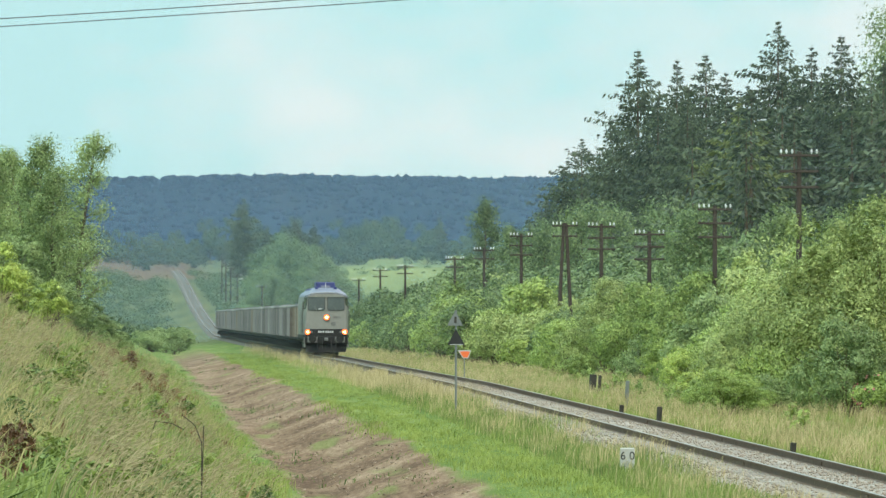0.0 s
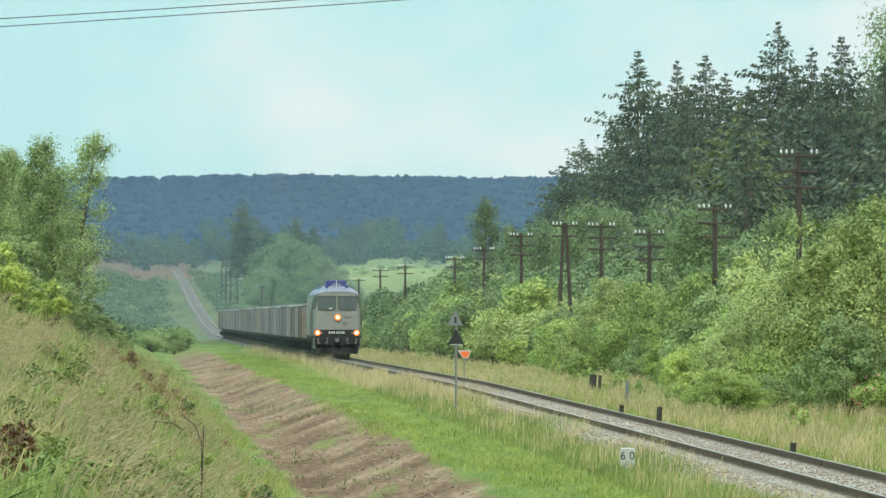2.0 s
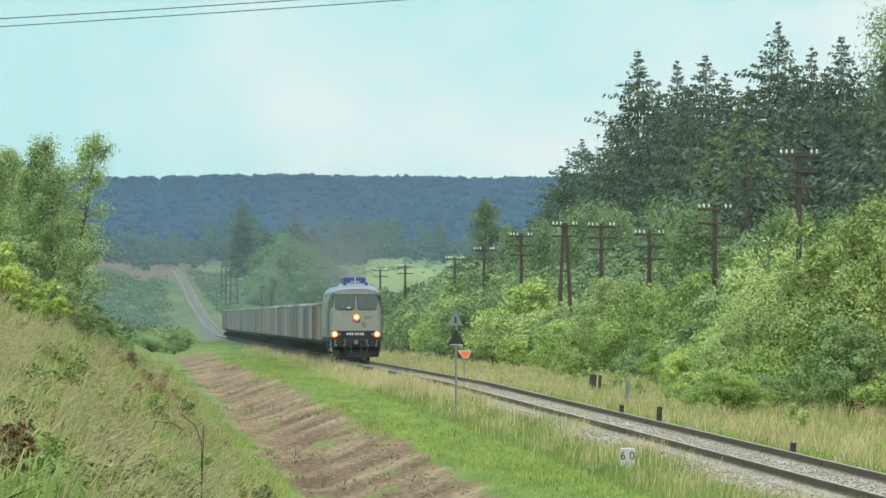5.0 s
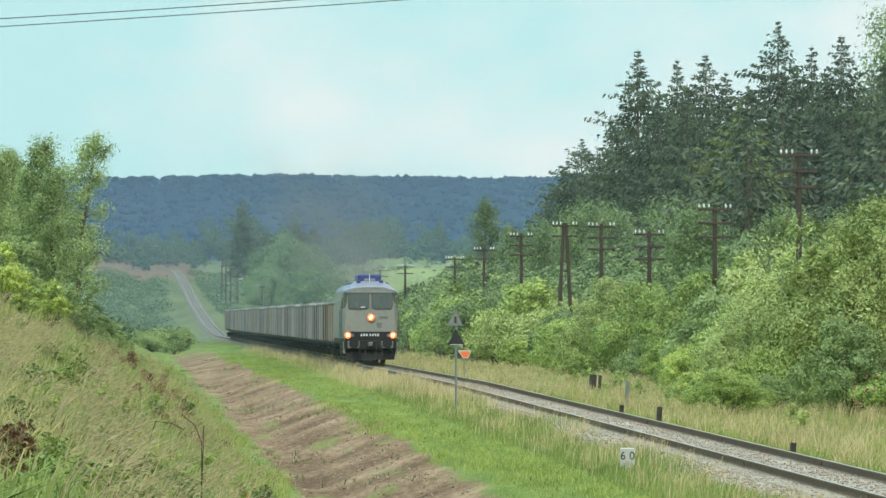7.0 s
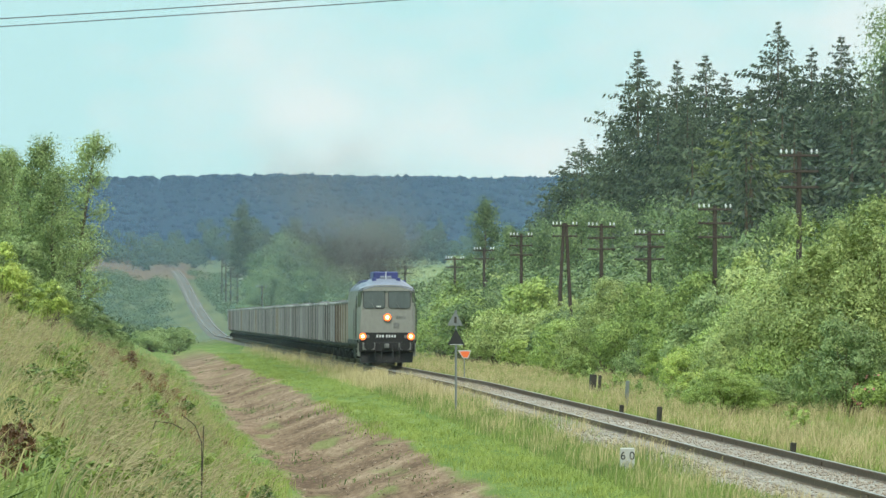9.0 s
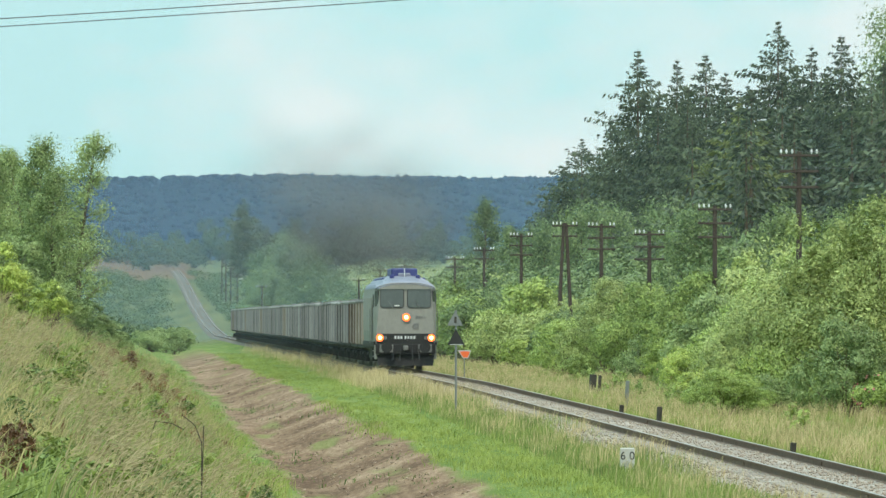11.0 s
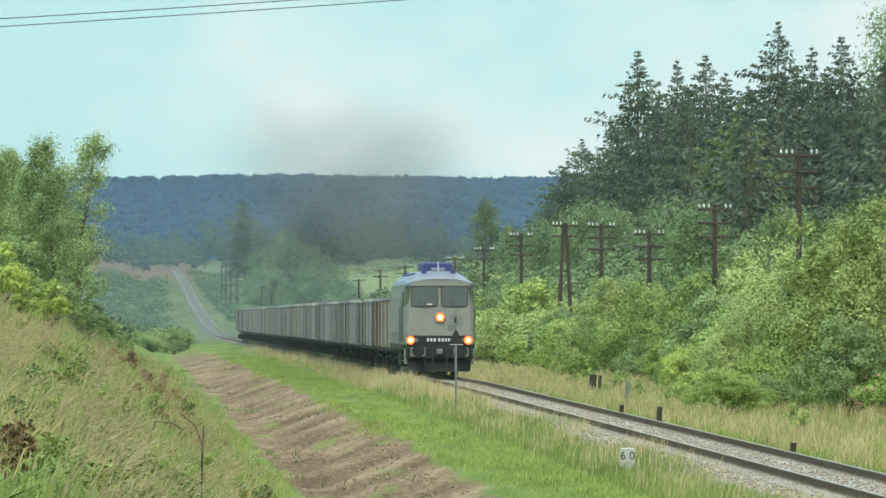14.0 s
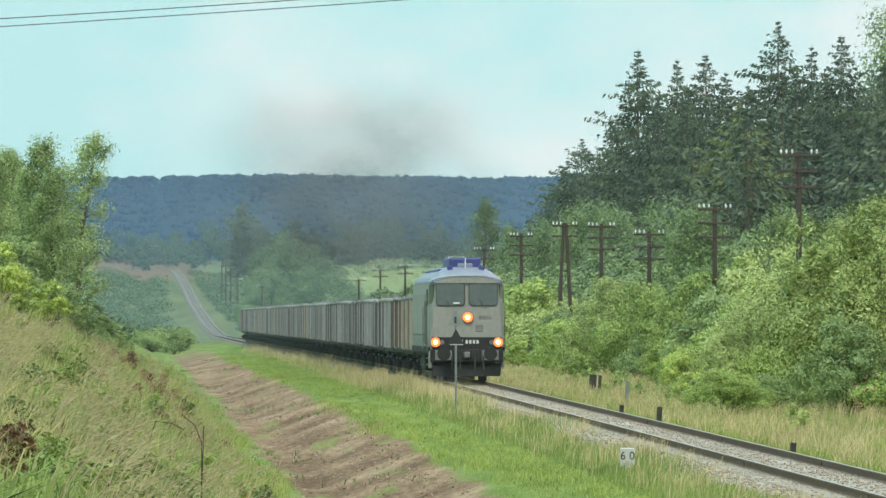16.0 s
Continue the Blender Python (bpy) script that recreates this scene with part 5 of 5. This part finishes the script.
def prism(pts, y0, y1):
    bm = B()
    loft(bm, [[(x, y0, z) for x, z in pts], [(x, y1, z) for x, z in pts]])
    return bm


def whistle_sign():
    t = empty("trackside_sign", "grey steel post with two triangular plates in tall grass", "sign")
    part("post", rod(B(), (0, 0, -0.3), (0, 0, 3.2), 0.035, None, 8), M_SIGN_BACK, t)
    p = part("upper_plate", prism([(-0.27, 2.72), (0.22, 2.72), (-0.02, 3.2)], -0.06, -0.045), M_SIGN_BACK, t, "grey triangular plate")
    part("plate_mark", box(B(), -0.05, 0.02, -0.066, -0.06, 2.8, 3.0), M_POST, p)
    p = part("lower_plate", prism([(-0.26, 2.12), (0.28, 2.12), (0.0, 2.62)], -0.06, -0.045), M_SIGN_BLACK, t, "black triangular plate")
    part("plate_border", box(B(), -0.2, 0.22, -0.066, -0.06, 2.12, 2.14), M_WHITE, p, "white lower border")
    t.matrix_basis = pose(10.35, 290, float(ground_z(10.35, 290)))


def warning_plate():
    t = empty("warning_sign", "orange-red tapered plate with white edge on a short post", "sign")
    part("post", rod(B(), (0.05, 0, -0.3), (0.05, 0, 1.6), 0.03, None, 8), M_SIGN_BACK, t)
    p = part("plate", prism([(-0.33, 1.72), (0.42, 1.72), (0.28, 1.34), (-0.02, 1.34)], -0.05, -0.035), M_WHITE, t, "white plate edge")
    part("plate_face", prism([(-0.24, 1.67), (0.36, 1.67), (0.25, 1.38), (0.0, 1.38)], -0.056, -0.05), M_ORANGE, p, "orange-red face")
    t.matrix_basis = pose(15.7, 430, float(ground_z(15.7, 430)) - 0.22) @ Matrix.Diagonal((0.82, 1, 0.98, 1))


def distance_stone():
    t = empty("distance_marker", "white concrete distance marker with black figures in grass", "marker")
    part("stone", box(B(), -0.15, 0.15, -0.06, 0.06, -0.3, 0.62, 0.02), M_CONCRETE, t)
    font = bpy.data.curves.new("figures", "FONT")
    font.body, font.size, font.extrude, font.align_x = "6 0", 0.24, 0.004, "CENTER"
    text = new("figure_shape", font)
    dg = bpy.context.evaluated_depsgraph_get()
    me = bpy.data.meshes.new_from_object(text.evaluated_get(dg))
    bpy.data.objects.remove(text)
    me.transform(pose(0, -0.066, 0.38, 90))
    me.materials.clear()
    mesh_part("inscription", me, M_SIGN_BLACK, t, "black figures")
    t.matrix_basis = pose(10.35, 191, float(ground_z(10.35, 191)) - 0.12)


whistle_sign()
warning_plate()
distance_stone()
for x, y, h, w, label in ((15.2, 264, 0.52, 0.13, "dark weathered stub post beside the rails"), (15.2, 284, 0.34, 0.12, "dark weathered stub post beside the rails"), (15.2, 211, 0.32, 0.12, "dark weathered stub post beside the rails"),
                          (18.0, 333, 0.95, 0.12, "slim grey post standing in the meadow grass"), (20.0, 397, 0.9, 0.25, "dark rotten stump post in the meadow"), (20.5, 401, 0.8, 0.12, "dark rotten stump post in the meadow")):
    bm = box(B(), -w / 2, w / 2, -w / 2, w / 2, -0.3, h, 0.02, 2)
    ob = tagged(part("stub_post", bm, M_SIGN_BACK if "slim" in label else M_POST), label, "post", "lineside stub posts")
    ob.matrix_basis = pose(x, y, float(ground_z(x, y)), 2, 3, 20)


# ---- smoke: clouds of soot flecks that leave the exhaust and drift ----
M_SOOT = mat("fresh_soot", (0.022, 0.021, 0.021), (0.065, 0.062, 0.06), 1.0, 0.5, 2, 0, island=0.4, trans=0.3, spec=0.0)
M_SMOKE = mat("diesel_smoke", (0.16, 0.16, 0.163), (0.285, 0.285, 0.29), 1.0, 0.5, 2, 0, island=0.4, trans=0.4, spec=0.0)
puff_meshes = []
for i in range(6):                                             # four of thin grey smoke, two of black soot
    r = rng_of(80 + i)
    soot = i > 3
    at = r.normal(size=(2600 if soot else 5200, 3)) * (0.46, 1.8, 0.55)
    at = at[(np.abs(at[:, 0]) < 1.25) & (np.abs(at[:, 1]) < 4.5) & (np.abs(at[:, 2]) < 1.2)]
    v, f = leaf_quads(r, at, 0.026 if soot else 0.0142, 0, 1.2)
    me = tri_mesh("smoke_puff", v, f)
    me.materials.append(M_SOOT if soot else M_SMOKE)
    puff_meshes.append(me)


def smoke():
    r = rng_of(90)
    births = np.concatenate([r.uniform(-9, 3.6, 12), r.uniform(3.4, 6.6, 62), r.uniform(6.6, 9.3, 72), r.uniform(9.3, 12.6, 28), r.uniform(7.1, 9.3, 40), r.uniform(10.9, 12.0, 5)])
    fresh = len(births) - 45
    made = []
    for i, te in enumerate(births):
        ob = new("smoke_puff", puff_meshes[i % 4 if i < fresh else 4 + i % 2])
        tagged(ob, "soft drifting puff of grey diesel smoke" if i < fresh else "black sooty puff of diesel smoke", "smoke", "smoke from the engine", "stuff")
        made.append((ob, te, r.uniform(0.0, 1.0) ** (1.2 if i < fresh else 2.5), np.clip(r.normal(), -1.7, 1.7), np.clip(r.normal(), -1.7, 1.7), r.uniform(40, 85) * r.choice([-1, 1]), r.uniform(-40, 40)))
    return made


puffs = smoke()


# ---- a small insect that crosses before the lens ----
def insect():
    t = empty("flying_insect", "small grey-brown insect flying past before the sky", "insect")
    bm = B()
    bmesh.ops.create_uvsphere(bm, u_segments=10, v_segments=8, radius=1, matrix=Matrix.Diagonal((0.0016, 0.0042, 0.0016, 1)))
    part("body", bm, M_POLE, t, "dark slender body", True)
    for s in (-1, 1):
        bm = B()
        loft(bm, [[(s * 0.001, -0.001, z), (s * 0.006, -0.003, z), (s * 0.0085, 0.0, z), (s * 0.006, 0.0025, z), (s * 0.001, 0.001, z)] for z in (0.0010, 0.0013)])
        w = part("wing", bm, M_SIGN_BACK, t, "greyish wing")
        w.matrix_basis = pose(0, 0, 0, 0, -s * 25, 0)
    return t


fly = insect()


def puff_at(t, te, up, sx, sy, turn, tip):
    """Inside the engine until it is let go at te, then slowing, rising, turning and spreading."""
    if t <= te:
        return pose(TRACK_X, train_y(t) + 7.0, 2.75)
    a = t - te
    y = train_y(te) + 7.0 - 3.0 * (1 - math.exp(-a / 0.8)) + sy * 1.5 * math.sqrt(a)
    z = 2.75 + 2.2 * (1 - math.exp(-a / 0.25)) + (0.25 + up * 1.8) * 3 * (1 - math.exp(-a / 3)) + 0.3 * up * a
    s = 1 - math.exp(-a / 1.2)
    return pose(TRACK_X - 0.7 * (1 - math.exp(-a)) - 0.05 * a + sx * (0.5 + 0.85 * math.sqrt(a)) * min(1, a), y, z, tip * s, 0, turn * s)


def motions():
    ends = (0.0, 16.0)
    walk(engine, [(t, pose(TRACK_X, train_y(t), 0)) for t in ends])
    for i, w in enumerate(wagons):
        walk(w, [(t, pose(TRACK_X, train_y(t) + 21.0 + 14.04 * i, 0)) for t in ends])
    for ob, te, *way in puffs:
        marks = sorted({0.0, 16.0, *[min(16, max(0, te + d)) for d in (-2, -1, -0.3, 0, 0.1, 0.25, 0.5, 1, 1.7, 2.6, 4, 6, 9, 12)]})
        walk(ob, [(t, puff_at(t, te, *way)) for t in marks])
    walk(fly, [(t, pose(x, y, z, 20, 15, turn)) for t, x, y, z, turn in ((0.0, 0.60, 12, 3.30, 60), (0.4, 0.36, 12, 2.86, 40), (0.5, 0.342, 12, 2.694, 30), (0.6, 0.407, 12, 2.653, -20), (0.7, 0.295, 12, 2.678, 40), (0.8, 0.18, 12, 2.90, 60), (1.5, -0.6, 12, 3.30, 70), (16.0, -4.0, 14, 4.2, 70))])
    # wheels roll at the train's pace
    rolling = [engine, *wagons[:3]]
    for thing in rolling:
        for ob in thing.children_recursive:
            if "radius" in ob:
                r, at = ob["radius"], ob.matrix_basis.translation.copy()
                walk(ob, [(i / 30, pose(at.x, at.y, at.z, math.degrees(SPEED / r * i / 30) % 360)) for i in range(481)])


motions()
